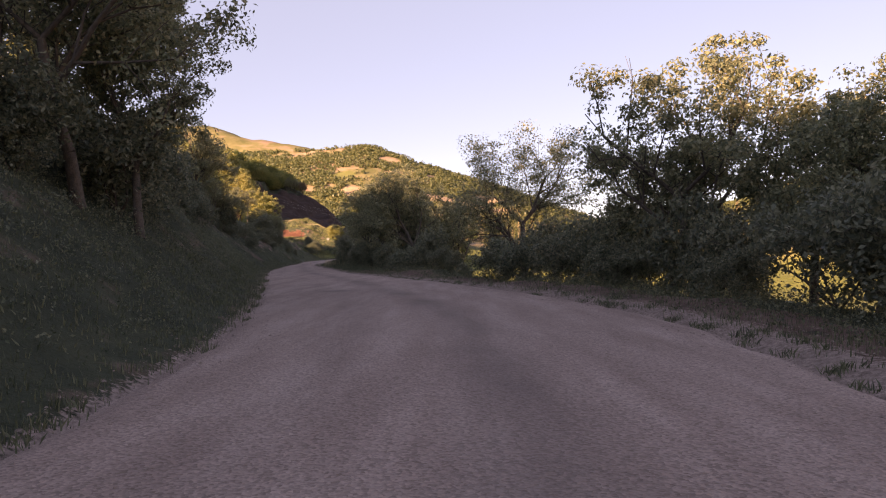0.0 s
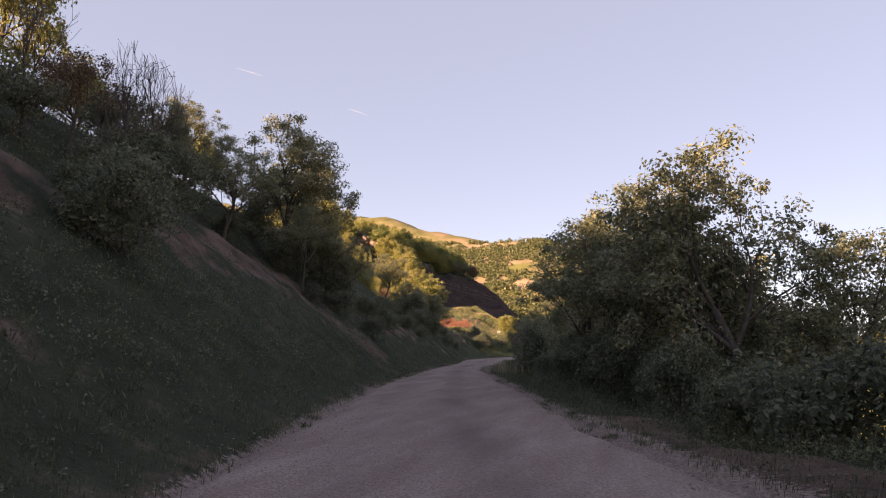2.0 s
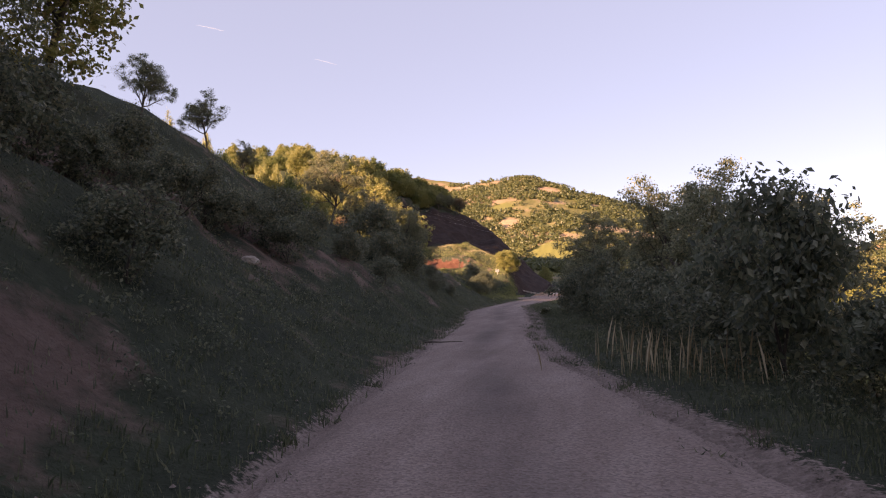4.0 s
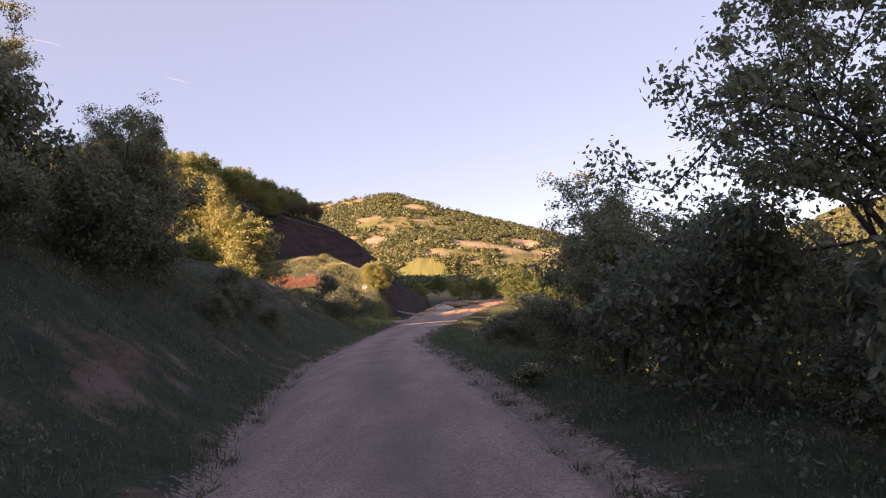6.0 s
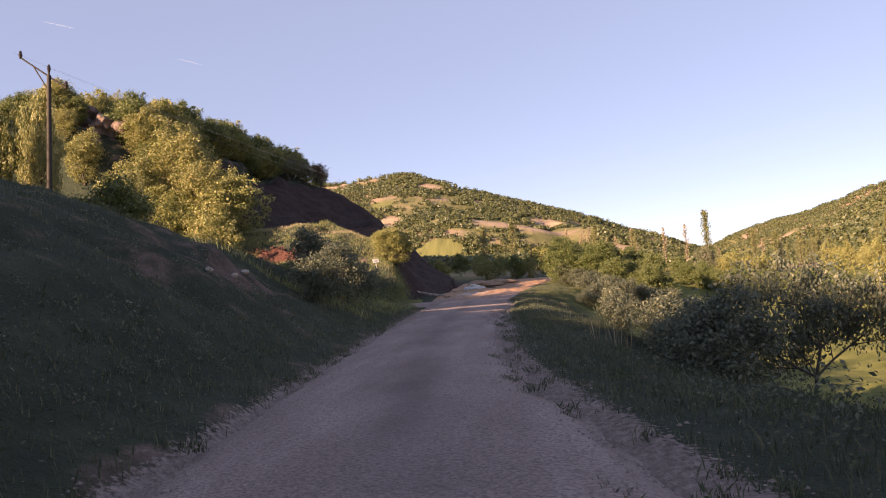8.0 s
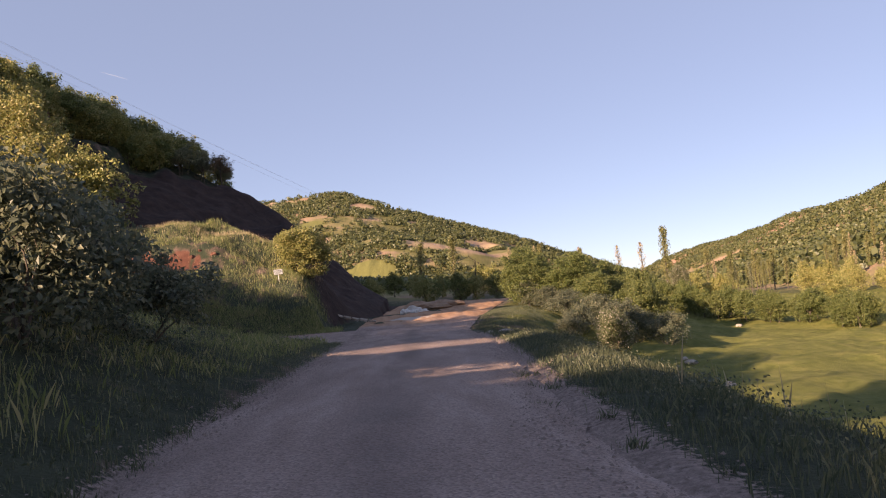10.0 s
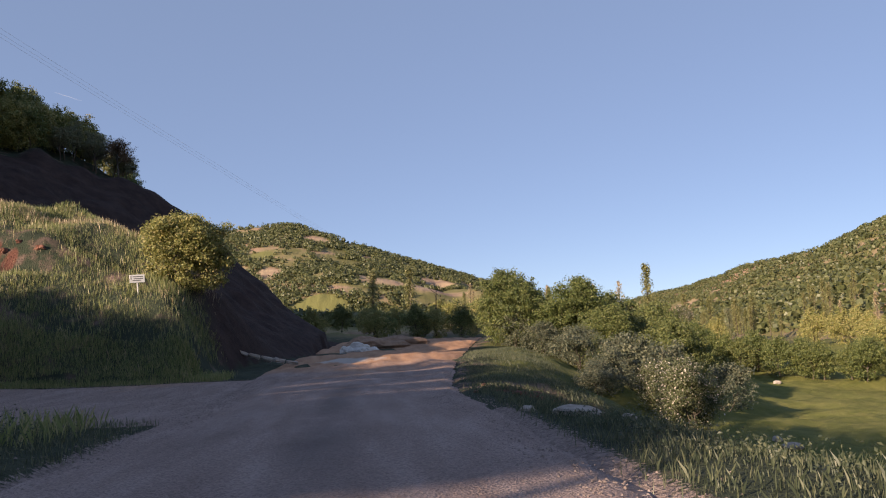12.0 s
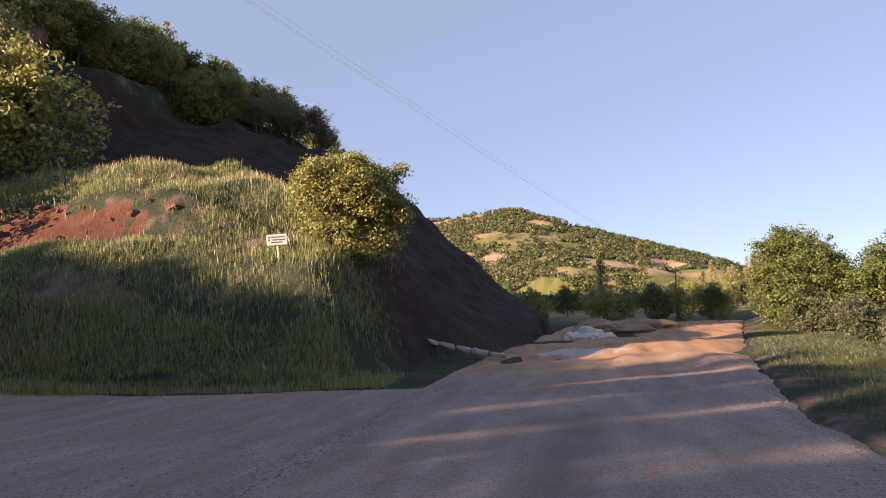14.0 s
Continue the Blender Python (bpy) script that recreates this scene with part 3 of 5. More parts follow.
# ---- plants ----
def tubes(segs, sides):
    """Tapered tubes along pieces of branch (p0, p1, r0, r1)."""
    p0, p1 = np.array([s[0] for s in segs]), np.array([s[1] for s in segs])
    r0, r1 = np.array([s[2] for s in segs]), np.array([s[3] for s in segs])
    d = p1 - p0
    d /= np.linalg.norm(d, axis=1)[:, None] + 1e-9
    ref = np.where(np.abs(d[:, 2:3]) < 0.9, np.array([[0, 0, 1.0]]), np.array([[1.0, 0, 0]]))
    u = np.cross(d, ref)
    u /= np.linalg.norm(u, axis=1)[:, None] + 1e-9
    w = np.cross(d, u)
    a = np.arange(sides) * 2 * np.pi / sides
    ring = u[:, None, :] * np.cos(a)[None, :, None] + w[:, None, :] * np.sin(a)[None, :, None]
    v = np.concatenate([p0[:, None] + ring * r0[:, None, None], p1[:, None] + ring * r1[:, None, None]], 1)
    k = np.arange(sides)
    f = np.stack([k, (k + 1) % sides, sides + (k + 1) % sides, sides + k], -1)
    faces = (np.arange(len(segs)) * 2 * sides)[:, None, None] + f[None]
    return v.reshape(-1, 3), faces.reshape(-1, 4)


def unit(v):
    return v / (np.linalg.norm(v) + 1e-9)


def grow(rng, p, d, length, radius, level, segs, tips, spread=0.75, lift=0.25, forks=(4, 5, 4)):
    """A branch that bends, forks and ends in tips."""
    n = 3 if level < 2 else 2
    for i in range(n):
        d = unit(d + rng.normal(0, 0.16, 3) + np.array([0, 0, lift * 0.25]))
        q = p + d * length / n
        r1 = radius * (0.86 if level < 2 else 0.7)
        segs.append((p, q, radius, r1))
        p, radius = q, r1
        if level >= 1:
            tips.append((q, level))
        if level < len(forks) and (i > 0 or level > 0):
            for _ in range(max(1, forks[level] // (n - (level == 0)))):
                side = rng.normal(0, 1, 3)
                side = unit(side - d * side.dot(d))
                nd = unit(d * (1 - spread * 0.55) + side * spread + np.array([0, 0, lift]))
                grow(rng, p, nd, length * rng.uniform(0.55, 0.8), radius * 0.62, level + 1, segs, tips, spread, lift, forks)
    tips.append((p, level + 1))


def leaves(rng, centres, spread, per, size, flat=0.7, puff=0.9):
    """Many small folded leaves round the given centres, turned outwards like the skin of each spray."""
    n = len(centres) * per
    ball = rng.normal(0, 1, (n, 3))
    ball /= np.linalg.norm(ball, axis=1)[:, None] + 1e-9
    c = np.repeat(centres, per, 0) + ball * (rng.rand(n) ** 0.45)[:, None] * (np.repeat(spread, per, 0) if np.ndim(spread) else spread) * 1.75 * np.array([1, 1, flat])
    out = ball * puff + rng.normal(0, 0.5, (n, 3)) + np.array([0, 0, 0.3])
    out /= np.linalg.norm(out, axis=1)[:, None] + 1e-9
    a = np.cross(out, rng.normal(0, 1, (n, 3)))
    a /= np.linalg.norm(a, axis=1)[:, None] + 1e-9
    b = np.cross(out, a)
    s = size * rng.uniform(0.6, 1.3, n)[:, None]
    k = out * s * 0.18
    v = np.stack([c - a * s, c + b * s * 0.55 + k, c + a * s, c - b * s * 0.55 + k], 1)
    i = np.arange(n)[:, None] * 4
    return v.reshape(-1, 3), np.concatenate([i, i + 1, i + 2, i + 3], 1)


def joined(lists):
    vs, fs, at = [], [], 0
    for v, f in lists:
        vs.append(v)
        fs.append(f + at)
        at += len(v)
    return np.concatenate(vs), np.concatenate(fs)


def tree(name, seed, tall, wide, leaf_mat, per=26, leaf=0.085, bare=0.28, stems=1, forks=(5, 4, 4), clump=0.26, bark=None, thin=1.0, low=0.0, girth=0.026, twig=0.0, skirt=0, rounded=True):
    """An oak-like tree or shrub of true size: trunk with limbs, and a loose crown of leaves."""
    rng = np.random.RandomState(seed)
    segs, tips = [], []
    for s in range(stems):
        d = unit(np.array([rng.normal(0, 0.12 if stems == 1 else 0.5), rng.normal(0, 0.12 if stems == 1 else 0.5), 1.0]))
        grow(rng, np.zeros(3), d, 1.0 * bare + 0.25, girth if stems == 1 else 0.016, 0, segs, tips, 0.8, 0.22, forks)
    pts = np.array([t[0] for t in tips])
    top, side = np.percentile(pts[:, 2], 98.5), np.percentile(np.hypot(pts[:, 0], pts[:, 1]), 95)
    k = np.array([wide / 2 / side, wide / 2 / side, tall / top * 0.97])
    segs = [(a * k, b * k, r0 * tall * 0.75, r1 * tall * 0.75) for a, b, r0, r1 in segs]
    segs = [(a, b, max(r0, 0.006), max(r1, 0.004)) for a, b, r0, r1 in segs if b[2] < tall * 1.03 and math.hypot(b[0], b[1]) < wide * 0.62]
    ends = np.array([t[0] * k for t in tips if t[1] >= 2])
    last = np.array([t[1] > len(forks) for t in tips if t[1] >= 2])
    high = (ends[:, 2] > tall * low) & (ends[:, 2] < tall * 1.03) & (np.hypot(ends[:, 0], ends[:, 1]) < wide * 0.62)
    ends = ends[high & ((rng.rand(len(ends)) < thin) | (last & (ends[:, 2] > tall * 0.75)))]
    if skirt:                        # low boughs that close the crown towards the ground
        b = rng.normal(0, 1, (skirt, 3))
        b *= (rng.rand(skirt) ** 0.25 / np.linalg.norm(b, axis=1))[:, None]
        b = np.array([0, 0, tall * 0.45]) + b * np.array([wide * 0.40, wide * 0.40, tall * 0.42])
        ends = np.concatenate([ends, b])
    if rounded:                      # an uneven oval outline, with no stray twigs beyond it
        def inside(p):
            lump = noise.noise(Vector(p) * (2.4 / tall * 1.6) + Vector((seed, 0, 0)))
            return (p[0] ** 2 + p[1] ** 2) / (wide * 0.54) ** 2 + ((p[2] - tall * 0.5) / (tall * 0.52)) ** 2 < 1.0 + 0.55 * lump
        joints, kept = {(0.0, 0.0, 0.0)}, []
        for g in segs:               # a twig stays only on a branch that stays
            if tuple(np.round(g[0], 4)) in joints and (g[2] > 0.045 or inside(g[1])):
                kept.append(g)
                joints.add(tuple(np.round(g[1], 4)))
        segs = kept
        ends = np.array([p for k, p in enumerate(ends) if (tuple(np.round(p, 4)) in joints or k >= len(ends) - skirt) and inside(p)])
    thing = new(name)
    v1, f1 = tubes([s for s in segs if s[2] > 0.03] or segs, 7)
    small = [s for s in segs if 0.03 >= s[2] > twig]
    v, f = joined([(v1, f1), tubes(small, 4)]) if small else (v1, f1)
    part("trunk", mesh_of("trunk", v, f, True), bark or M_BARK, thing)
    if per:
        v, f = leaves(rng, ends, clump * rng.uniform(0.55, 1.6, (len(ends), 1)), per, leaf)
        part("crown", mesh_of("crown", v, f), leaf_mat, thing)
    return thing


def poplar(name, seed, tall, wide, leaf_mat, n=900, leaf=0.16):
    """A slim upright tree, its branches close to the stem."""
    rng = np.random.RandomState(seed)
    segs, ends = [], []
    p = np.zeros(3)
    for i in range(8):
        q = p + np.array([rng.normal(0, 0.04), rng.normal(0, 0.04), tall / 8.3])
        segs.append((p, q, 0.017 * tall * (1 - i / 8.5) + 0.01, 0.017 * tall * (1 - (i + 1) / 8.5) + 0.01))
        if i > 0:
            for _ in range(8):
                a, out = rng.uniform(0, 6.28), wide / 2 * math.sin(math.pi * min(1, (i + 0.6) / 8.6)) * rng.uniform(0.4, 1)
                e = q + np.array([math.cos(a) * out, math.sin(a) * out, out * 2.2])
                e[2] = min(e[2], tall)
                segs.append((q, e, 0.02, 0.008))
                ends += [e, (q + e) / 2]
        p = q
    ends.append(p)
    thing = new(name)
    v, f = tubes(segs, 5)
    part("trunk", mesh_of("trunk", v, f, True), M_BARK, thing)
    ends = np.array(ends)
    v, f = leaves(rng, ends, wide * 0.11, max(1, n // len(ends)), leaf, 2.0)
    part("crown", mesh_of("crown", v, f), leaf_mat, thing)
    return thing


def set_down(ob, x, y, turn=0.0, size=1.0, sink=0.05):
    """Put a plant on the ground."""
    ob.matrix_basis = pose(x, y, float(height(x, y)) - sink, 0, 0, turn) @ Matrix.Diagonal((size, size, size, 1))
    return ob


def again(ob, x, y, turn, size, sink=0.05, tall=1.0):
    c = copy_thing(ob, Matrix())
    c.matrix_basis = pose(x, y, float(height(x, y)) - sink, 0, 0, turn) @ Matrix.Diagonal((size, size, size * tall, 1))
    return c


OAK_LABEL = "oak tree with a loose dark green crown beside the gravel road"
oaks = [tree("oak_tree", 11 + i, 6.5, w, M_OAK, per=p, leaf=0.052, bare=b, low=lo, clump=0.20, forks=(6, 6, 5), thin=0.55)
        for i, (w, p, b, lo) in enumerate([(5.6, 74, 0.16, 0.06), (5.2, 68, 0.22, 0.10), (6.4, 72, 0.10, 0.02)])]
young = [tree("young_oak_tree", 31 + i, 6.0, w, M_OAK2, per=28, leaf=0.085, bare=0.08, low=0.0, clump=0.26, forks=(6, 6, 4), thin=0.65, skirt=220)
         for i, w in enumerate([5.2, 5.8])]
track = tree("track_oak_tree", 36, 6.0, 5.8, M_MIDOAK, per=40, leaf=0.08, bare=0.05, low=0.0, clump=0.26, forks=(6, 6, 4), thin=0.7, skirt=240)
hill_oaks = [tree("hill_oak_tree", 41 + i, 6.0, w, m, per=24, leaf=0.125, bare=0.08, low=0.0, clump=0.31, forks=(6, 4, 4), thin=0.6, twig=0.02, skirt=130)
             for i, (w, m) in enumerate([(5.4, M_OAK2), (6.0, M_OAK2), (5.6, M_MIDOAK)])]
shrubs = [tree("shrub", 51 + i, 2.0, w, M_SHRUB, per=p, leaf=0.05, bare=0.2, stems=3, forks=(3, 4, 4), clump=0.17, thin=0.6, twig=0.0062, skirt=70)
          for i, (w, p) in enumerate([(2.4, 26), (3.0, 30), (2.2, 22)])]
bronze = tree("bronze_tree", 71, 5.5, 4.2, M_BRONZE, per=12, leaf=0.07, bare=0.3, low=0.1, clump=0.22, forks=(6, 6, 4))
dead = tree("bare_tree", 81, 4.5, 3.2, None, per=0, bark=M_DEADWOOD, bare=0.25, girth=0.014, forks=(6, 6, 6))
open_oak = tree("open_oak_tree", 27, 10.0, 8.2, M_OAK, per=84, leaf=0.06, bare=0.12, low=0.37, clump=0.34, forks=(6, 6, 5), thin=0.55)
tagged(open_oak, "dark spreading oak with an airy crown on the valley edge", "tree", "roadside oaks")
rng = np.random.RandomState(5)
for o in oaks:
    tagged(o, OAK_LABEL, "tree", "roadside oaks")
for o in young:
    tagged(o, "young oak with yellow-green leaves on the hillside", "tree", "hillside oaks")
tagged(track, "full sunlit green oak beside the dirt track", "tree", "track oaks")
for o in hill_oaks:
    tagged(o, "oak with yellow-green leaves on the wooded hill", "tree", "hill oaks")
for o in shrubs:
    tagged(o, "low dense green shrub on the road bank", "shrub", "bank shrubs")
tagged(bronze, "small tree with bronze and reddish young leaves on the bank", "tree", "bronze trees")
tagged(dead, "leafless grey tree among the shrubs on the bank", "tree", "bare trees")
used = set()


def place(ob, x, y, size, turn=None, tall=1.0, sink=0.05):
    """The first placing sets the plant itself, later ones copy it."""
    turn = float(rng.uniform(0, 360)) if turn is None else turn
    if ob.name not in used:
        used.add(ob.name)
        ob.matrix_basis = pose(x, y, float(height(x, y)) - sink, 0, 0, turn) @ Matrix.Diagonal((size, size, size * tall, 1))
        return ob
    return again(ob, x, y, turn, size, sink, tall)


# ---- trees along the valley side of the road: x, y, kind, size ----
for x, y, k, s in [(7.2, 20.5, 2, 1.32), (7.6, 24.0, 0, 1.15), (8.9, 15.5, 1, 0.98), (9.6, 19.5, 0, 1.2), (7.2, 28.0, 0, 0.8), 
                   (-1.4, 47.6, 0, 1.35), (-3.8, 50.6, 1, 0.98), (0.8, 49.8, 2, 1.15), (-0.6, 54.5, 1, 1.1), (-4.5, 58.2, 0, 1.3), (-3.0, 62.5, 2, 1.3), (-4.4, 64.6, 0, 0.9), (-5.7, 60.6, 2, 1.08),
                   (-3.4, 68.5, 1, 1.1), (-7.0, 74.5, 1, 0.72), (-8.0, 78.5, 1, 0.88), (-8.8, 84.3, 0, 1.08), (-5.0, 82.0, 2, 1.05), (-11.0, 91.0, 2, 0.78), (-7.4, 91.5, 0, 0.9),
                   (-11.8, 101.2, 1, 0.82), (-9.5, 98.8, 2, 0.68), (-12.2, 97.6, 1, 0.6),
                   (12.0, 34.0, 2, 1.1)]:
    place(oaks[k], x, y, s * 0.93)
place(open_oak, 4.2, 36.6, 1.0)
place(oaks[1], -4.9, 54.2, 1.12, 70.0, 0.98)
# unseen crest oaks, added so that their shade falls on the open oak
for x, y in [(-24.0, 13.0), (-26.5, 16.1), (-21.6, 10.0), (-29.0, 19.0)]:
    place(oaks[2], x, y, 1.12)
place(oaks[0], -6.9, 17.0, 0.92, 200.0)
place(oaks[2], -9.4, 15.0, 1.15, 20.0)
for y in np.arange(3, 101, 1.9):
    e = 2.3 + rng.uniform(0, 1.6)
    open_side = 23 < y < 37
    place(shrubs[int(y * 2) % 3], float(right_edge(y)) + e, float(y), rng.uniform(0.4, 0.58) if 31.5 < y < 37 else rng.uniform(0.7, 0.95) if open_side else rng.uniform(0.45, 1.15), tall=rng.uniform(0.8, 1.35))
    if (y > 43 or 23 < y < 31) and rng.rand() < 0.8:
        place(shrubs[int(y * 3) % 3], float(right_edge(y)) + e + 2.2, float(y), rng.uniform(0.9, 1.6) * (0.55 if 62 < y < 74 else 1.0), tall=rng.uniform(0.8, 1.4))
for x, y, s in [(-12.4, 103.5, 0.6), (-10.8, 104.5, 0.8), (-11.6, 107.5, 0.75), (-13.2, 111.5, 0.7), (-12.2, 114.0, 0.75), (-13.6, 118.5, 0.95), (-13.3, 120.2, 0.9), (-12.8, 124.5, 0.85), (-12.2, 128.0, 1.0), (-13.2, 130.5, 0.7), (-11.0, 133.0, 0.8), (-10.2, 139.0, 0.6)]:
    place(shrubs[int(y) % 2], x, y, s)
slope_tree = tree("slope_tree", 19, 2.6, 5.0, M_SHRUB, per=46, leaf=0.045, bare=0.14, low=0.25, clump=0.22, forks=(6, 5, 4))
tagged(slope_tree, "small crooked oak with an open crown above the meadow", "tree", "slope trees")
for x, y, s, tall in [(-10.8, 122.0, 0.9, 1.6), (-12.0, 112.2, 0.85, 1.1), (-10.6, 129.0, 0.6, 1.5), (-12.0, 101.8, 0.75, 1.6)]:
    place(slope_tree, x, y, s, tall=tall)
for x, y, s in [(6.4, 16.5, 0.8), (5.6, 20.5, 0.9), (-3.2, 54.0, 1.1), (-2.0, 49.0, 1.1), (-5.0, 61.5, 1.5), (-3.6, 57.5, 1.2)]:
    place(shrubs[int(y) % 3], x, y, s)
# ---- trees and shrubs on the bank ----
for x, y, k, s in [(-7.6, 15.6, 2, 1.25), (-9.6, 19.5, 0, 1.25), (-12.5, 23.0, 2, 1.1), (-14.0, 13.0, 2, 1.0), (-15.5, 29.0, 1, 0.6), (-21.8, 52.5, 0, 0.7), (-20.4, 56.0, 2, 0.8), (-20.2, 61.2, 1, 1.4),
                   (-18.4, 62.5, 1, 0.75), (-22.6, 64.6, 2, 0.8), (-18.0, 63.6, 2, 0.62), (-18.7, 60.2, 2, 0.72), (-25.0, 60.0, 2, 0.8), (-24.0, 103.0, 0, 0.6), (-25.0, 104.6, 1, 0.6), (-27.5, 101.0, 2, 0.9), (-22.8, 99.5, 0, 0.72), (-24.2, 97.0, 2, 0.6)]:
    place(oaks[k], x, y, s * (0.85 if y > 40 else 0.95))
for x, y, s in [(-26.6, 80.0, 0.40), (-27.5, 86.0, 0.40), (-27.7, 90.0, 0.29)]:
    place(oaks[1], x, y, s)
for y in np.arange(4, 60, 1.6):
    for _ in range(2):
        d = rng.uniform(3.0, 10)
        if float(bare_patch(y, d)) > 0.12:
            continue
        place(shrubs[int(y * 3) % 3], float(left_edge(y)) - d, float(y), rng.uniform(0.5, 1.0))
for y in np.arange(60, 104, 2.4):
    d = rng.uniform(2.6, 5.2)
    place(shrubs[int(y * 3) % 3], float(left_edge(y)) - d, float(y), rng.uniform(0.3, 0.75))
for x, y, s in [(-21.8, 93.0, 0.9), (-22.2, 98.0, 1.15), (-22.6, 100.5, 1.1), (-23.6, 103.0, 1.2), (-23.0, 95.5, 1.4), (-17.2, 61.5, 0.6), (-18.0, 64.0, 0.75), (-19.4, 66.5, 0.85), (-18.6, 69.0, 0.6), (-20.6, 70.5, 0.8), (-19.6, 73.5, 0.6), (-20.4, 77.0, 0.7), (-19.0, 80.0, 0.5), (-21.4, 82.5, 0.7), (-22.0, 106.5, 0.5), (-21.7, 104.3, 0.5), (-21.4, 108.2, 0.42), (-22.6, 110.4, 0.45), (-21.3, 102.4, 0.45), (-22.8, 108.4, 0.5), (-23.8, 134.6, 1.0), (-23.6, 137.5, 1.2), (-24.2, 140.5, 1.25), (-24.0, 143.0, 1.05), (-25.0, 138.8, 1.2)]:
    place(shrubs[int(y) % 2], x, y, s)
for x, y, s in [(-7.6, 17.5, 1.5), (-8.4, 20.5, 1.5), (-9.6, 24.0, 1.5), (-8.0, 14.0, 1.3), (-10.8, 27.5, 1.4), (-19.6, 59.8, 0.9), (-18.4, 62.8, 1.1), (-20.6, 64.0, 1.4), (-21.4, 60.5, 1.4), (-21.4, 50.0, 1.3), (-22.0, 66.5, 1.5), (-17.0, 46.5, 1.3)]:
    place(shrubs[int(y) % 3], x, y, s * 0.88)
for x, y, s in [(-18.0, 46.2, 1.05), (-16.9, 44.4, 0.9), (-18.8, 43.4, 0.9), (-16.6, 34.4, 0.85)]:
    place(dead, x, y, s)
for x, y, s in [(-25.5, 53.0, 0.6), (-27.0, 64.0, 0.65), (-23.2, 71.3, 0.9), (-21.5, 33.0, 0.75), (-21.0, 38.0, 0.45)]:
    place(young[0], x, y, s)
place(young[1], -28.7, 52.0, 0.98, 40.0, 1.42)
for x, y, s in [(-19.6, 46.0, 0.6), (-33.0, 118.0, 0.5), (-41.5, 222.0, 0.75)]:
    place(bronze, x, y, s)
# ---- the sunlit wood behind the bank and on the hill over the quarry ----
LIT = [(139.6, 142.0), (148.8, 153.9), (165.9, 167.0), (170.0, 171.0), (173.6, 174.6), (177.4, 178.4)]


def wood(ob, x, y, size):
    """A tree of the western wood, left out where low sunlight reaches the road in strips."""
    to, r = y + (-18.0 - x) * 0.81, 2.7 * size
    turn = float(rng.uniform(0, 360))
    if not any(to + r > a and to - r < b for a, b in LIT):
        place(ob, x, y, size, turn)


for i in range(95):
    x, y = rng.uniform(-92, -41), rng.uniform(98, 157)
    if x > -50 and y > 125 and rng.rand() < 0.6:
        continue
    wood(hill_oaks[i % 3], x, y, rng.uniform(0.75, 1.0) if y < 135 else rng.uniform(0.5, 0.8) if x > -55 else rng.uniform(1.05, 1.35))
for x, y, s in [(-46.8, 190.2, 1.25), (-50.5, 188.5, 1.0), (-49.5, 190.5, 1.45), (-53.5, 188.0, 1.3), (-52.0, 193.5, 1.6), (-56.5, 190.5, 1.5), (-61.0, 187.0, 1.3), (-58.0, 197.0, 1.3), (-64.0, 193.0, 1.1), (-67.0, 188.0, 1.0), (-69.0, 196.0, 1.0), (-75.0, 191.0, 1.0), (-81.0, 188.0, 0.9), (-60.0, 182.5, 0.8), (-63.0, 184.0, 0.9), (-66.5, 182.0, 0.85), (-62.0, 180.5, 0.7), (-69.5, 184.5, 0.9), (-65.0, 187.0, 0.8), (-58.5, 185.0, 0.9), (-72.0, 182.0, 0.8), (-57.5, 206.5, 0.9), (-61.5, 209.0, 0.9), (-66.0, 208.0, 0.9), (-71.0, 206.0, 0.9), (-76.0, 203.0, 1.0), (-82.0, 198.0, 1.0)]:
    place(young[int(-x) % 2], x, y, s)
for i in range(44):
    x, y = rng.uniform(-80, -43), rng.uniform(183, 201)
    if (x + 53) * 0.89 - (y - 200) * 0.46 > 1 and y > 191.5:
        continue
    place(hill_oaks[i % 3] if i % 4 else young[i % 2], x, y, rng.uniform(0.95, 1.3) if x > -60 else rng.uniform(0.5, 0.75))
for i in range(26):
    wood(hill_oaks[i % 2] if i % 3 else young[i % 2], rng.uniform(-60, -38.5), rng.uniform(133, 157), rng.uniform(0.4, 0.62))
for i in range(34):
    x, y = rng.uniform(-68, -46), rng.uniform(137, 157)
    wood(hill_oaks[i % 3] if i % 3 else young[i % 2], x, y, rng.uniform(0.55, 0.82))
# oaks added along the sun's path to keep this stretch of road shaded
for i in range(12):
    x = rng.uniform(-60, -42)
    place(hill_oaks[(i + 1) % 3], x - 4, 158.0 + 0.5 * i - (-14.0 - x) * 0.81, 1.3)
    place(hill_oaks[i % 3], x, 156.8 + 0.6 * i - (-18.0 - x) * 0.81, rng.uniform(0.9, 1.1))
# big oaks added so that the lower bench lies in shade
for i in range(26):
    place(hill_oaks[i % 3], rng.uniform(-80, -58), rng.uniform(149, 158), rng.uniform(1.1, 1.4))
for i in range(14):
    place(hill_oaks[i % 3] if i % 3 else young[i % 2], rng.uniform(-86, -66), rng.uniform(188, 200), rng.uniform(0.65, 0.85))
for x, y, s in [(-37.5, 146.0, 0.8), (-40.0, 150.0, 0.95), (-42.5, 144.0, 0.9), (-44.0, 153.0, 1.0), (-39.0, 155.0, 0.8), (-46.5, 148.0, 1.05), (-48.0, 156.0, 1.0), (-51.0, 150.0, 1.1), (-42.0, 157.5, 0.85)]:
    wood(hill_oaks[int(y) % 3], x, y, s)
# taller oaks added to shade the shrubs on the bank
for x, to, size in ((-41.0, 145.4, 0.85), (-46.0, 145.2, 1.0), (-52.0, 145.6, 1.0)):
    place(hill_oaks[2], x, to - (-18.0 - x) * 0.81, size, 30.0, 1.4)
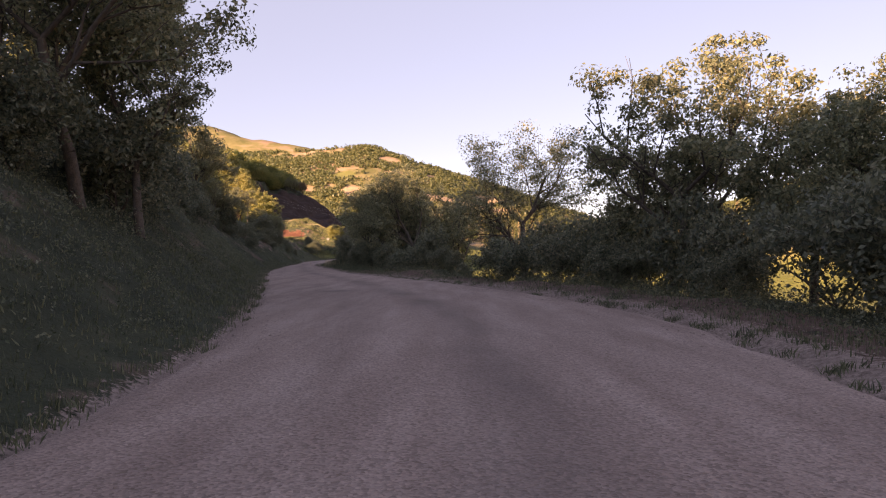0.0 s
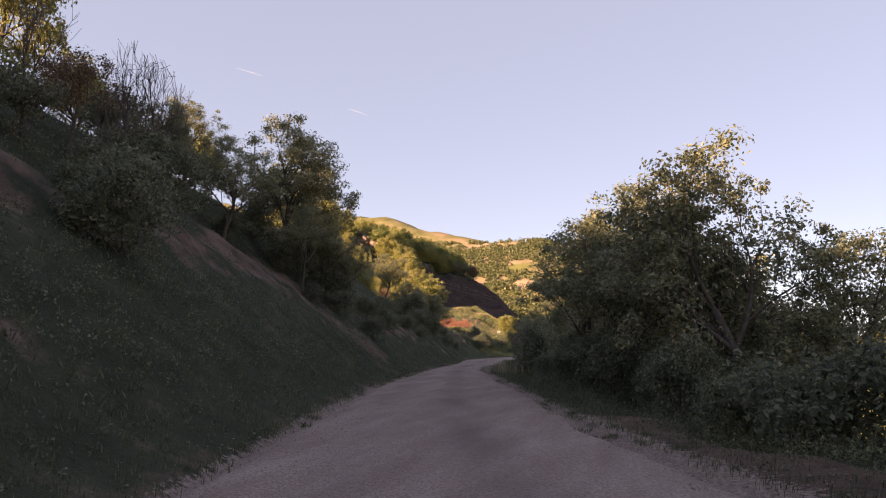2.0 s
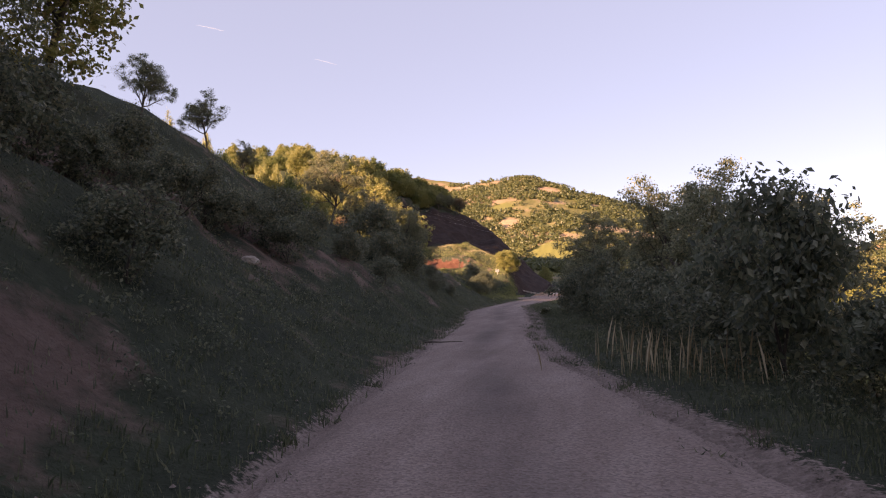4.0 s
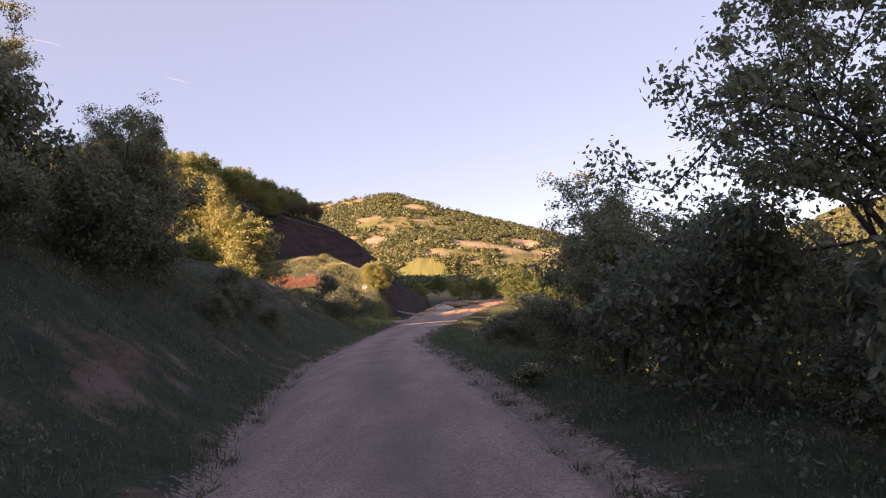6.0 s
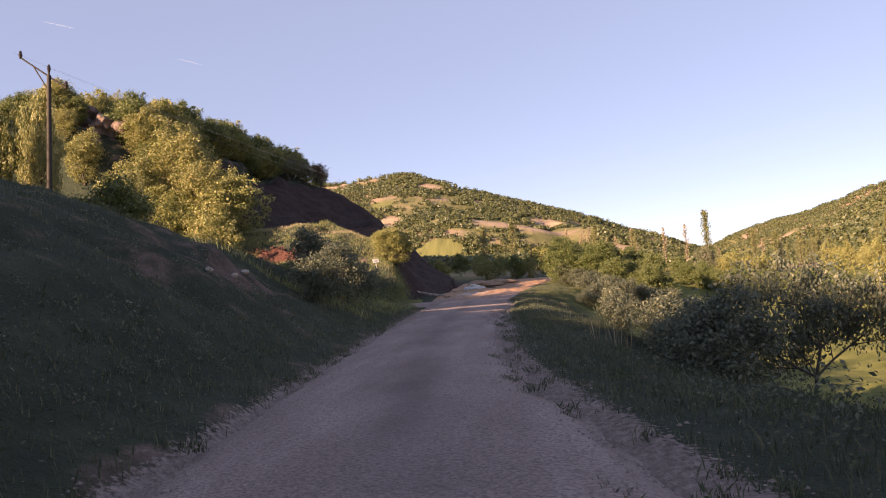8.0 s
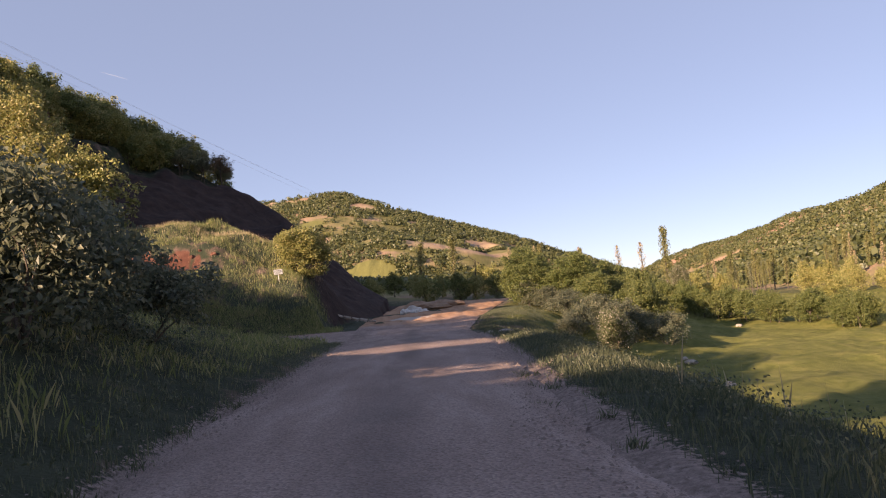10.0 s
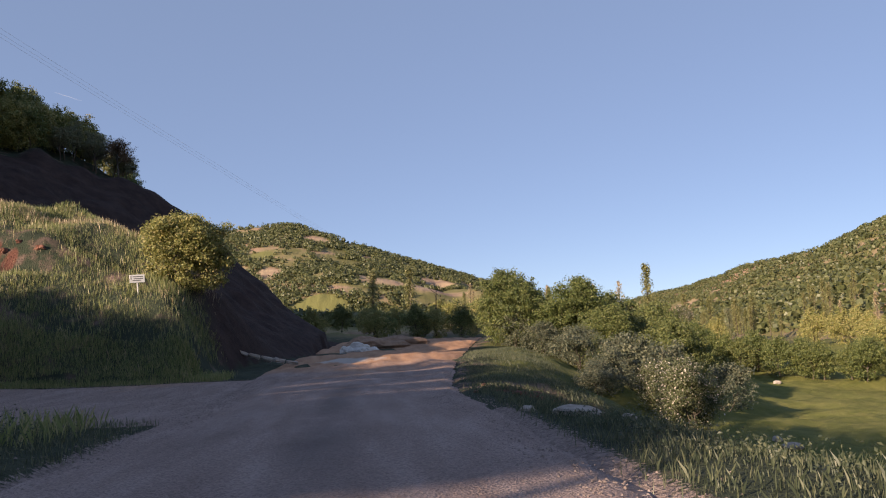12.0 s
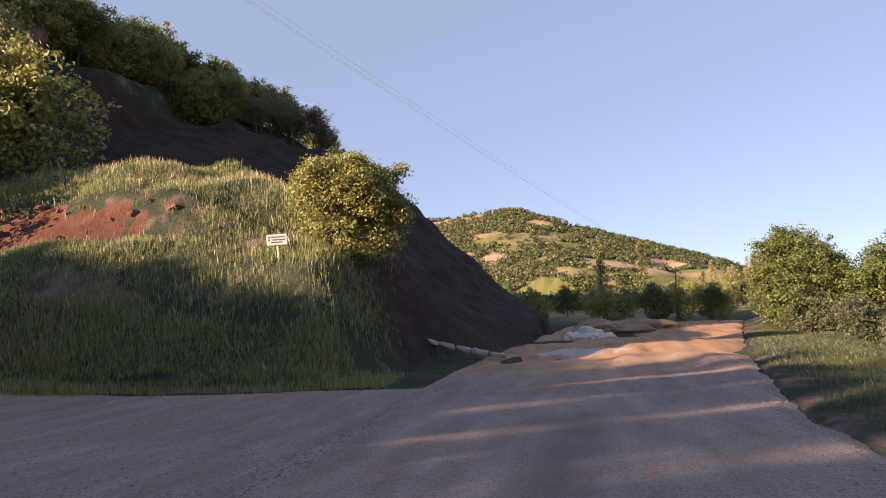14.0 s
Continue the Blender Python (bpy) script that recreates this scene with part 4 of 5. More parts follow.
# slim trees, stretched and added to cast shade between the strips of light
for k, to in enumerate([159.8, 161.0, 162.2, 163.4, 164.6, 168.0, 169.2, 171.7, 172.8, 175.4, 176.6, 179.2, 180.6, 183.2, 187.0, 147.4, 144.5]):
    x = -43.0 - 1.7 * (k % 6)
    again(young[k % 2], x, to - (-18.0 - x) * 0.81, 60.0 * k, 0.44, 0.05, 3.8)
# low growth added and sized so that it shades the side road
for k in range(64):
    x, y = -36.5 - 2.1 * (k % 8) + rng.uniform(-0.6, 0.6), 143.5 + 1.9 * (k // 8) + rng.uniform(-0.6, 0.6)
    to, top = y + (-18.0 - x) * 0.81, 0.296 * (-20.8 - x) / 0.777
    size = (top - float(height(x, y))) / 6.0
    if size > 0.12 and not 165.4 < to < 167.4:
        again(young[k % 2], x, y, 47.0 * k, min(size, 0.75), 0.05, size / min(size, 0.75))
for i in range(110):
    x, y = rng.uniform(-115, -43), rng.uniform(196, 245)
    w = (x + 53) * 0.89 - (y - 200) * 0.46
    if w > -1.5 or float(quarry(np.array(x), np.array(y))) < 15.5:
        continue
    place(hill_oaks[i % 3], x, y, rng.uniform(0.6, 0.85))
for k in range(22):
    f = k / 21
    kind = oaks[k % 3] if k > 13 else young[k % 2] if k % 3 else hill_oaks[2]
    place(kind, -55.0 + 14.0 * f + rng.uniform(-1.4, 0), 202 + 25 * f, rng.uniform(0.8, 1.05) - 0.45 * f)
    place(hill_oaks[k % 3], -58.0 + 13.0 * f + rng.uniform(-1.5, 0.5), 204 + 24 * f, rng.uniform(0.9, 1.15) - 0.4 * f)
# the lone bush beside the sign
bush = tree("sign_bush", 61, 3.8, 3.9, M_OAK2, per=52, leaf=0.06, bare=0.08, stems=4, forks=(4, 4, 4), clump=0.2, skirt=170)
set_down(bush, -26.9, 186.3, 40, 1.12, 0.6)
tagged(bush, "round sunlit yellow-green bush beside the white sign", "bush")
# ---- oaks and shrubs where the track bends ----
for x, y, k, s in [(-6.2, 205.0, 0, 1.0), (-3.0, 203.5, 1, 1.0), (0.2, 205.0, 0, 1.0), (3.5, 203.0, 1, 0.95), (-1.6, 198.5, 1, 0.8), (1.6, 196.0, 0, 0.85), (5.0, 210.0, 0, 1.1), (-4.5, 211.0, 1, 1.0), (-6.9, 207.5, 0, 0.8), (-4.8, 206.0, 1, 0.8), (-1.0, 207.5, 0, 0.95), (2.2, 200.5, 1, 0.85), (4.0, 197.0, 0, 0.8), (-0.2, 201.0, 1, 0.8)]:
    place(track, x, y, s * 1.06)
for x, y, s in [(-4.6, 193.5, 1.4), (0.3, 191.0, 1.5), (-3.4, 187.0, 1.6), (2.8, 189.5, 1.4), (-6.8, 183.0, 0.9), (-5.6, 184.6, 1.2), (-5.0, 201.0, 1.2), (-3.0, 199.5, 1.2), (-0.6, 195.0, 1.3), (1.4, 193.0, 1.4), (-6.4, 204.0, 1.4), (-2.0, 202.0, 1.5), (1.0, 199.5, 1.5)]:
    place(shrubs[int(y) % 2], x, y, s)


def blossom_bush(x, y, tall, wide, seed):
    b = tree("blossom_bush", seed, tall, wide, M_BLOSSOM, per=38, leaf=0.045, bare=0.1, stems=4, forks=(4, 4, 4), clump=0.18, skirt=150)
    set_down(b, x, y)
    return tagged(b, "shrub covered in white blossom above the meadow", "bush", "blossom bushes")


blossom_bush(-5.2, 176.4, 3.1, 2.9, 91)
blossom_bush(-3.8, 182.6, 2.6, 2.4, 92)
blossom_bush(22.0, 240.0, 5.0, 5.5, 93)
weed = tree("flowering_weed", 95, 0.55, 0.9, M_BLOSSOM, per=18, leaf=0.03, bare=0.1, stems=5, forks=(3, 3, 3), clump=0.07, bark=M_GRASS, skirt=20)
set_down(weed, -14.0, 95.9, 0, 0.7, 0.02)
tagged(weed, "leafy weed with pale flower heads on the grass verge", "weed")
# ---- the hedge across the meadow ----
hedge_rng = np.random.RandomState(8)


def named(ob, name):
    ob.name = name
    return ob



for k in range(26):
    f = k / 25
    x, y = 14 + 16 * f + hedge_rng.uniform(-1.5, 1.5), 228 - 24 * f + hedge_rng.uniform(-2, 3)
    tagged(named(place(hill_oaks[2], x, y, hedge_rng.uniform(0.5, 0.72)), "hedge_shrub"), "sunlit yellow-green hedge shrub at the far side of the meadow", "shrub", "meadow hedge")
for k in range(22):
    x, y = hedge_rng.uniform(28, 75), hedge_rng.uniform(190, 300)
    tagged(named(place(hill_oaks[k % 2], x, y, hedge_rng.uniform(0.6, 1.0)), "valley_tree"), "green tree in the valley behind the meadow", "tree", "valley trees")
for k in range(26):
    x, y = hedge_rng.uniform(-26, 24), hedge_rng.uniform(236, 330)
    tagged(named(place(hill_oaks[k % 3], x, y, hedge_rng.uniform(0.7, 1.1)), "valley_tree"), "green tree on the valley floor beyond the track", "tree", "valley trees")
# ---- poplars ----
pops = [poplar("poplar_tree", 101 + i, 13.0, w, M_POPLAR, 1500, 0.20) for i, w in enumerate([2.4, 3.0])]
pale = poplar("pale_poplar_tree", 105, 12.0, 1.8, M_STRAW, 700, 0.16)
cypress = poplar("cypress_tree", 107, 8.0, 2.2, M_OAK, 2600, 0.12)
for p in pops:
    tagged(p, "tall slim poplar with green leaves in the valley", "tree", "poplars")
tagged(pale, "slim pale poplar with few leaves in the valley", "tree", "pale poplars")
tagged(cypress, "dark narrow cypress in the valley", "tree", "cypresses")
place(pops[0], 38.0, 290.0, 1.12)
place(pale, 36.0, 300.0, 1.0)
place(pale, 31.0, 302.0, 0.9)
for x, y in [(82, 344), (77, 345), (87, 346)]:
    place(cypress, x, y, 1.1)
for k in range(36):
    place(pops[k % 2] if k % 4 else pale, 60 + hedge_rng.uniform(0, 95), 300 + hedge_rng.uniform(0, 90), hedge_rng.uniform(0.6, 0.95))
for k in range(16):
    place(pale if k % 3 else pops[k % 2], 12 + hedge_rng.uniform(0, 22), 330 + hedge_rng.uniform(0, 60), hedge_rng.uniform(0.7, 1.0))
for x, y, s in [(-8.0, 305.0, 1.0), (-16.0, 290.0, 0.9)]:
    place(pops[1], x, y, s)


# ---- things ----
def boxed(bm, cx, cy, cz, sx, sy, sz, bevel=0.0):
    r = bmesh.ops.create_cube(bm, size=1.0, matrix=Matrix.LocRotScale((cx, cy, cz), None, (sx, sy, sz)))
    if bevel:
        bmesh.ops.bevel(bm, geom=[e for e in bm.edges if e.verts[0] in r["verts"]], offset=bevel, segments=1, affect='EDGES')
    return r


M_SIGN = make_plain("sign_paint", (0.66, 0.66, 0.64), (0.78, 0.78, 0.76), 5.0, 0.5, 0.05, 0.002)
M_INK = make_plain("sign_ink", (0.05, 0.05, 0.06), (0.09, 0.09, 0.10), 30.0, 0.6, 0.05, 0.001)
M_POLE = make_plain("weathered_wood", (0.028, 0.024, 0.021), (0.065, 0.055, 0.048), 7.0, 0.9, 0.5, 0.01)
M_PORCELAIN = make_plain("insulator_glaze", (0.025, 0.018, 0.015), (0.05, 0.035, 0.03), 12.0, 0.25, 0.05, 0.001)
M_WIRE = make_plain("wire_metal", (0.50, 0.49, 0.47), (0.62, 0.60, 0.57), 20.0, 0.6, 0.05, 0.001)
M_REDSOIL = make_plain("red_soil", (0.10, 0.040, 0.028), (0.21, 0.095, 0.068), 2.2, 0.95, 0.9, 0.08)
M_CRAG = make_plain("crag_rock", (0.10, 0.068, 0.056), (0.26, 0.18, 0.15), 1.1, 0.92, 1.0, 0.2)
M_TANSOIL = make_plain("tan_soil", (0.20, 0.125, 0.085), (0.38, 0.26, 0.18), 1.8, 0.95, 0.9, 0.08)


def road_sign():
    thing = new("road_sign")
    bm = bmesh.new()
    boxed(bm, 0, 0, 0.55, 0.05, 0.05, 1.5, 0.006)
    part("post", bm, M_SIGN, thing)
    bm = bmesh.new()
    boxed(bm, 0, -0.04, 1.13, 0.64, 0.022, 0.36, 0.006)
    panel = part("panel", bm, M_SIGN, thing)
    for z, w, off in ((1.22, 0.44, 0.03), (1.13, 0.40, 0.05), (1.05, 0.36, -0.02)):
        bm = bmesh.new()
        boxed(bm, off, -0.054, z, w, 0.006, 0.032)
        part("line", bm, M_INK, panel)
    for z in (1.22, 1.13):
        bm = bmesh.new()
        boxed(bm, -0.26, -0.054, z, 0.045, 0.006, 0.045)
        part("mark", bm, M_INK, panel)
    thing.matrix_basis = pose(-28.05, 182.5, 3.64, 0, -4, 24)
    return tagged(thing, "small white sign with dark lines on a white post", "sign")


def power_pole():
    thing = new("power_pole")
    segs = [(np.array([0, 0, -0.5]), np.array([0.03, 0, 8.2]), 0.13, 0.085)]
    v, f = tubes(segs, 10)
    part("pole", mesh_of("pole", v, f, True), M_POLE, thing)
    arm = [(np.array([-1.15, 0, 9.1]), np.array([0.75, 0, 7.55]), 0.045, 0.045), (np.array([-0.62, 0, 8.66]), np.array([0.02, 0, 7.4]), 0.03, 0.03), (np.array([0.02, 0, 8.15]), np.array([0.03, 0, 8.45]), 0.05, 0.05)]
    v, f = tubes(arm, 6)
    part("crossarm", mesh_of("crossarm", v, f, True), M_POLE, thing)
    for x, z in ((-1.15, 9.1), (0.75, 7.55), (0.03, 8.4)):
        v, f = tubes([(np.array([x, 0, z - 0.05]), np.array([x, 0, z + 0.12]), 0.05, 0.08), (np.array([x, 0, z + 0.12]), np.array([x, 0, z + 0.22]), 0.09, 0.06), (np.array([x, 0, z + 0.22]), np.array([x, 0, z + 0.34]), 0.075, 0.04)], 8)
        part("insulator", mesh_of("insulator", v, f, True), M_PORCELAIN, thing)
    base = float(height(-36.1, 137.6))
    k = (12.7 - base) / 9.0
    thing.matrix_basis = pose(-36.1, 137.6, base, 0, 2, 10) @ Matrix.Diagonal((1, 1, k, 1))
    return tagged(thing, "dark wooden power pole with a slanted crossarm", "pole", "power poles"), base, k


road_sign()
pole, pole_base, pole_k = power_pole()


def wire(a, b, sag):
    a, b = np.array(a, float), np.array(b, float)
    p = [a + (b - a) * t - np.array([0, 0, sag * 4 * t * (1 - t)]) for t in np.linspace(0, 1, 25)]
    v, f = tubes([(p[i], p[i + 1], 0.0035, 0.0035) for i in range(24)], 4)
    return tagged(part("power_line", mesh_of("power_line", v, f, True), M_WIRE), "thin metal power line hanging from the pole over the hillside", "wire", "power lines")


FAR_POLE = (-6.0, 272.0)
far_pole_base = float(height(*FAR_POLE))
far_k = (10.8 - far_pole_base) / 9.0
copy_thing(pole, Matrix()).matrix_basis = pose(*FAR_POLE, far_pole_base, 0, 2, -10) @ Matrix.Diagonal((1, 1, far_k, 1))
for dx, top in ((-1.15, 9.4), (0.75, 7.85), (0.03, 8.7)):
    wire((-36.1 + dx, 137.6 + dx * 0.17, pole_base + top * pole_k), (FAR_POLE[0] + dx, FAR_POLE[1] - dx * 0.17, far_pole_base + top * far_k), 0.9)


def lump_rock(name, x, y, sx, sy, sz, seed, material, label, turn=0.0, group="", z=None, category="rock", sub=3, rough=0.16):
    """A stone or heap: a worn, lumpy body flattened to its size."""
    r = np.random.RandomState(seed)
    bm = bmesh.new()
    bmesh.ops.create_icosphere(bm, subdivisions=sub, radius=0.5)
    off = Vector(r.uniform(-50, 50, 3))
    for v in bm.verts:
        n = noise.noise(v.co * 2.2 + off) * rough * 2 + noise.noise(v.co * 5.5 + off) * rough * 0.8
        v.co *= 1 + n
    for v in bm.verts:
        v.co.x, v.co.y, v.co.z = v.co.x * sx, v.co.y * sy, v.co.z * sz
    ob = part(name, bm, material)
    base = float(height(x, y)) if z is None else z
    ob.matrix_basis = pose(x, y, base + sz * 0.18, 0, 0, turn)
    return tagged(ob, label, category, group)


lump_rock("long_stone", -14.45, 160.0, 0.9, 0.3, 0.26, 1, M_ROCK, "long pale stone lying in the grass at the road edge", -38)
lump_rock("pale_stone", -15.05, 161.0, 0.3, 0.18, 0.16, 2, M_ROCK, "pale stone in the grass at the road edge", 20, "edge stones")
lump_rock("pale_stone", -13.9, 158.9, 0.24, 0.2, 0.16, 3, M_ROCK, "grey stone in the grass at the road edge", 50, "edge stones")
for k, (x, y, s) in enumerate([(-18.5, 204.5, 1.7), (-17.4, 204.1, 1.1), (-19.4, 204.2, 1.0), (-18.0, 203.6, 0.8)]):
    lump_rock("pale_boulder", x, y, s, s * 0.7, s * 0.62, 80 + k, M_WHITEROCK, "pale quarried boulder beside the dirt track", k * 30, "pale boulders", z=0.95, rough=0.26)
cut_rng = np.random.RandomState(77)
for k in range(16):
    x = -33.6 - 9.0 * k / 15 + cut_rng.uniform(-0.3, 0.3)
    y = 178.2 + 0.06 * (-28 - x) + cut_rng.uniform(5.6, 6.9)
    s = cut_rng.uniform(0.2, 0.6)
    lump_rock("soil_lump", x, y, s, s * 0.6, s * cut_rng.uniform(0.5, 0.9), 200 + k, M_REDSOIL, "crumbling lump of red soil in the cut bank", k * 40, "soil lumps", category="clod", rough=0.32)
for k in range(18):
    x, y, s = cut_rng.normal(-13.4, 0.8), cut_rng.normal(167.8, 1.3), cut_rng.uniform(0.1, 0.3)
    lump_rock("red_clod", x, y, s, s * 0.8, s * 0.55, 300 + k, M_REDSOIL, "clod of loose red soil on bare earth", k * 40, "red clods", category="clod", rough=0.3, sub=2)
lump_rock("earth_berm", -17.6, 209.5, 5.5, 2.2, 1.5, 6, M_TANSOIL, "bulldozed berm of tan earth beside the dirt track", 20, z=1.15, category="heap", rough=0.28)
lump_rock("earth_berm", -14.8, 214.0, 5.0, 2.0, 1.3, 7, M_TANSOIL, "bulldozed berm of tan earth beside the dirt track", -10, z=1.3, category="heap", rough=0.28)
for k, (x, y, s) in enumerate([(0.8, 179.6, 0.9), (-0.4, 173.6, 0.8), (-0.8, 169.5, 0.9), (-1.7, 170.8, 0.5), (18.3, 211.0, 0.8), (0.9, 181.0, 0.6)]):
    lump_rock("meadow_stone", x, y, s, s * 0.7, s * 0.5, 20 + k, M_ROCK, "weathered stone in the short meadow grass", k * 50, "meadow stones")
for k, (x, y, s) in enumerate([(-24.75, 128.7, 0.3), (-24.0, 125.5, 0.22), (-23.4, 122.0, 0.24), (-18.4, 71.5, 0.35)]):
    lump_rock("bank_stone", x, y, s, s * 0.8, s * 0.7, 40 + k, M_ROCK, "grey stone stuck in the earth bank", k * 70, "bank stones")


for k, (x, y, s) in enumerate([(-53.5, 197.5, 4.0), (-57.0, 199.5, 4.6), (-60.5, 200.0, 4.2), (-64.0, 199.0, 4.4), (-55.5, 202.5, 3.4), (-62.0, 204.0, 4.0), (-68.0, 200.5, 4.5)]):
    lump_rock("hill_outcrop", x, y, s * 1.3, s, s * 0.9, 140 + k, M_CRAG, "reddish-brown rock outcrop between the oaks on the hill", k * 33, "hill outcrops", category="rock", sub=4, rough=0.3)


def contrail(a, b, wide):
    """A short white trail of ice high in the sky, worn into puffs."""
    r = np.random.RandomState(int(wide * 10))
    a, b = np.array(a, float), np.array(b, float)
    p = [a + (b - a) * t + r.normal(0, wide * 0.15, 3) for t in np.linspace(0, 1, 15)]
    w = [wide * (0.12 + 0.5 * math.sin(math.pi * min(1.0, (k + 0.3) / 14.6)) * r.uniform(0.6, 1.0)) for k in range(15)]
    v, f = tubes([(p[k], p[k + 1], w[k], w[k + 1]) for k in range(14)], 6)
    return tagged(part("contrail", mesh_of("contrail", v, f, True), M_ICE), "short white contrail in the clear evening sky", "contrail", kind="structure")


M_ICE = mat("ice_trail")[0]
ice = M_ICE.node_tree.nodes["Principled BSDF"]
ice.inputs["Base Color"].default_value, ice.inputs["Roughness"].default_value, ice.inputs["Alpha"].default_value = (0.9, 0.9, 0.92, 1), 1.0, 0.05
contrail((-1755, 3085, 1252), (-1620, 3085, 1210), 5.5)
contrail((-1190, 3085, 1040), (-1090, 3085, 1005), 4.0)


def stone_kerb():
    """A pale broken kerb lying at the foot of the bare slope."""
    thing = new("stone_kerb")
    r = np.random.RandomState(3)
    for i in range(5):
        bm = bmesh.new()
        boxed(bm, 0, 0, 0, 0.62, 0.22 + 0.04 * i, 0.2, 0.05)
        for v in bm.verts:
            v.co += Vector(r.normal(0, 0.028, 3))
        p = part("stone_block", bm, M_ROCK, thing)
        p.matrix_basis = pose(i * 0.64, -0.10 * (i % 2) - 0.05 * i * i, -i * 0.2 + 0.012 * i * i, 0, 17 + r.uniform(-5, 5), r.uniform(-9, 9))
    thing.matrix_basis = pose(-24.5, 189.0, 1.25, 0, 0, 12)
    return tagged(thing, "row of pale stone blocks at the foot of the bare slope", "kerb")


stone_kerb()


def fallen_stick(x, y, turn, length):
    r = np.random.RandomState(int(abs(x * 10)))
    p = [np.array([-length / 2 + length * i / 5, r.normal(0, 0.03), 0.02 + abs(r.normal(0, 0.012))]) for i in range(6)]
    v, f = tubes([(p[i], p[i + 1], 0.022 - 0.003 * i, 0.019 - 0.003 * i) for i in range(5)], 6)
    ob = part("fallen_stick", mesh_of("fallen_stick", v, f, True), M_BARK)
    ob.matrix_basis = pose(x, y, 0.06, 0, 0, turn)
    return tagged(ob, "thin dark stick lying on the gravel road", "stick")


fallen_stick(-14.9, 74.5, 8, 0.9)


# ---- stuff: grass, weeds, gravel, far woods ----
def stuff(name, v, f, material, label, category):
    return tagged(part(name, mesh_of(name, v, f), material), label, category, kind="stuff")


def blades(r, x, y, tall, wide, lean=0.35):
    """Single grass blades, each one a bent pair of triangles, standing on the ground."""
    n = len(x)
    z = height(x, y) - 0.02
    a = r.uniform(0, 2 * np.pi, n)
    base = np.stack([x, y, z], -1)
    side = np.stack([np.cos(a), np.sin(a), 0 * a], -1) * wide[:, None]
    out = np.stack([-np.sin(a), np.cos(a), 0 * a], -1) * (r.uniform(0, lean, n) * tall)[:, None]
    up = np.stack([0 * a, 0 * a, tall], -1)
    mid = base + up * 0.55 + out * 0.3
    v = np.stack([base - side, base + side, mid + side * 0.8, base + up + out], 1)
    i = np.arange(n)[:, None] * 4
    return v.reshape(-1, 3), np.concatenate([i, i + 1, i + 2, i + 3], 1)


gr = np.random.RandomState(21)


def tufts(n_tuft, per, spread, xs, ys):
    k = np.repeat(np.arange(n_tuft), per)
    return xs[k] + gr.normal(0, spread, len(k)), ys[k] + gr.normal(0, spread, len(k))


def verge_grass():
    n = 9000
    y = gr.uniform(-3, 162, n)
    d = 0.05 + np.abs(gr.normal(0, 1.5, n))
    left = gr.rand(n) < 0.5
    x = np.where(left, left_edge(y) - d, right_edge(y) + d + np.where(y > 55, 0.35, 0.2))
    bx, by = tufts(n, 12, 0.12, x, y)
    t = gr.uniform(0.03, 0.13, len(bx))
    stuff("verge_grass", *blades(gr, bx, by, t, t * 0.03 + 0.003), M_GRASS, "short green grass along both road edges", "grass")


def bank_grass():
    n = 9000
    y = gr.uniform(0, 163, n)
    d = gr.uniform(0.6, 13, n)
    keep = gr.rand(n) > 1.05 * bare_patch(y, d)
    y, d = y[keep], d[keep]
    x = left_edge(y) - d
    bx, by = tufts(len(x), 14, 0.16, x, y)
    t = gr.uniform(0.04, 0.15, len(bx))
    stuff("bank_grass", *blades(gr, bx, by, t, t * 0.03 + 0.004, 0.7), M_GRASS, "tufts of green grass on the road bank", "grass")
    n = 9000
    y = gr.uniform(60, 200, n)
    x = right_edge(y) + gr.uniform(1.0, 12, n) * np.where(y > 128, 0.42, 1.0)
    bx, by = tufts(n, 12, 0.18, x, y)
    t = gr.uniform(0.05, 0.2, len(bx))
    stuff("slope_grass", *blades(gr, bx, by, t, t * 0.014 + 0.003, 0.6), M_GRASS, "green grass on the slope down to the meadow", "grass")


def rim_tufts():
    n = 420
    y = gr.uniform(4, 140, n)
    left = gr.rand(n) < 0.3
    x = np.where(left, left_edge(y) + gr.normal(0, 0.12, n), right_edge(y) + gr.normal(0.15, 0.3, n))
    bx, by = tufts(n, 46, 0.07, x, y)
    t = gr.uniform(0.03, 0.11, len(bx))
    stuff("rim_tufts", *blades(gr, bx, by, t, t * 0.03 + 0.003, 0.9), M_GRASS, "small tufts of grass growing in the gravel rim", "grass")


def junction_grass():
    n = 1500
    y = gr.uniform(134, 162, n)
    x = left_edge(y) - 0.7 - gr.gamma(1.8, 1.8, n)
    bx, by = tufts(n, 9, 0.14, x, y)
    t = gr.uniform(0.08, 0.36, len(bx)) * (1 + 0.9 * lumps.at(bx, by, 2.4))
    stuff("junction_grass", *blades(gr, bx, by, t, t * 0.006 + 0.002, 0.5), M_TALLGRASS, "tall green grass beside the road where the side road joins", "grass")


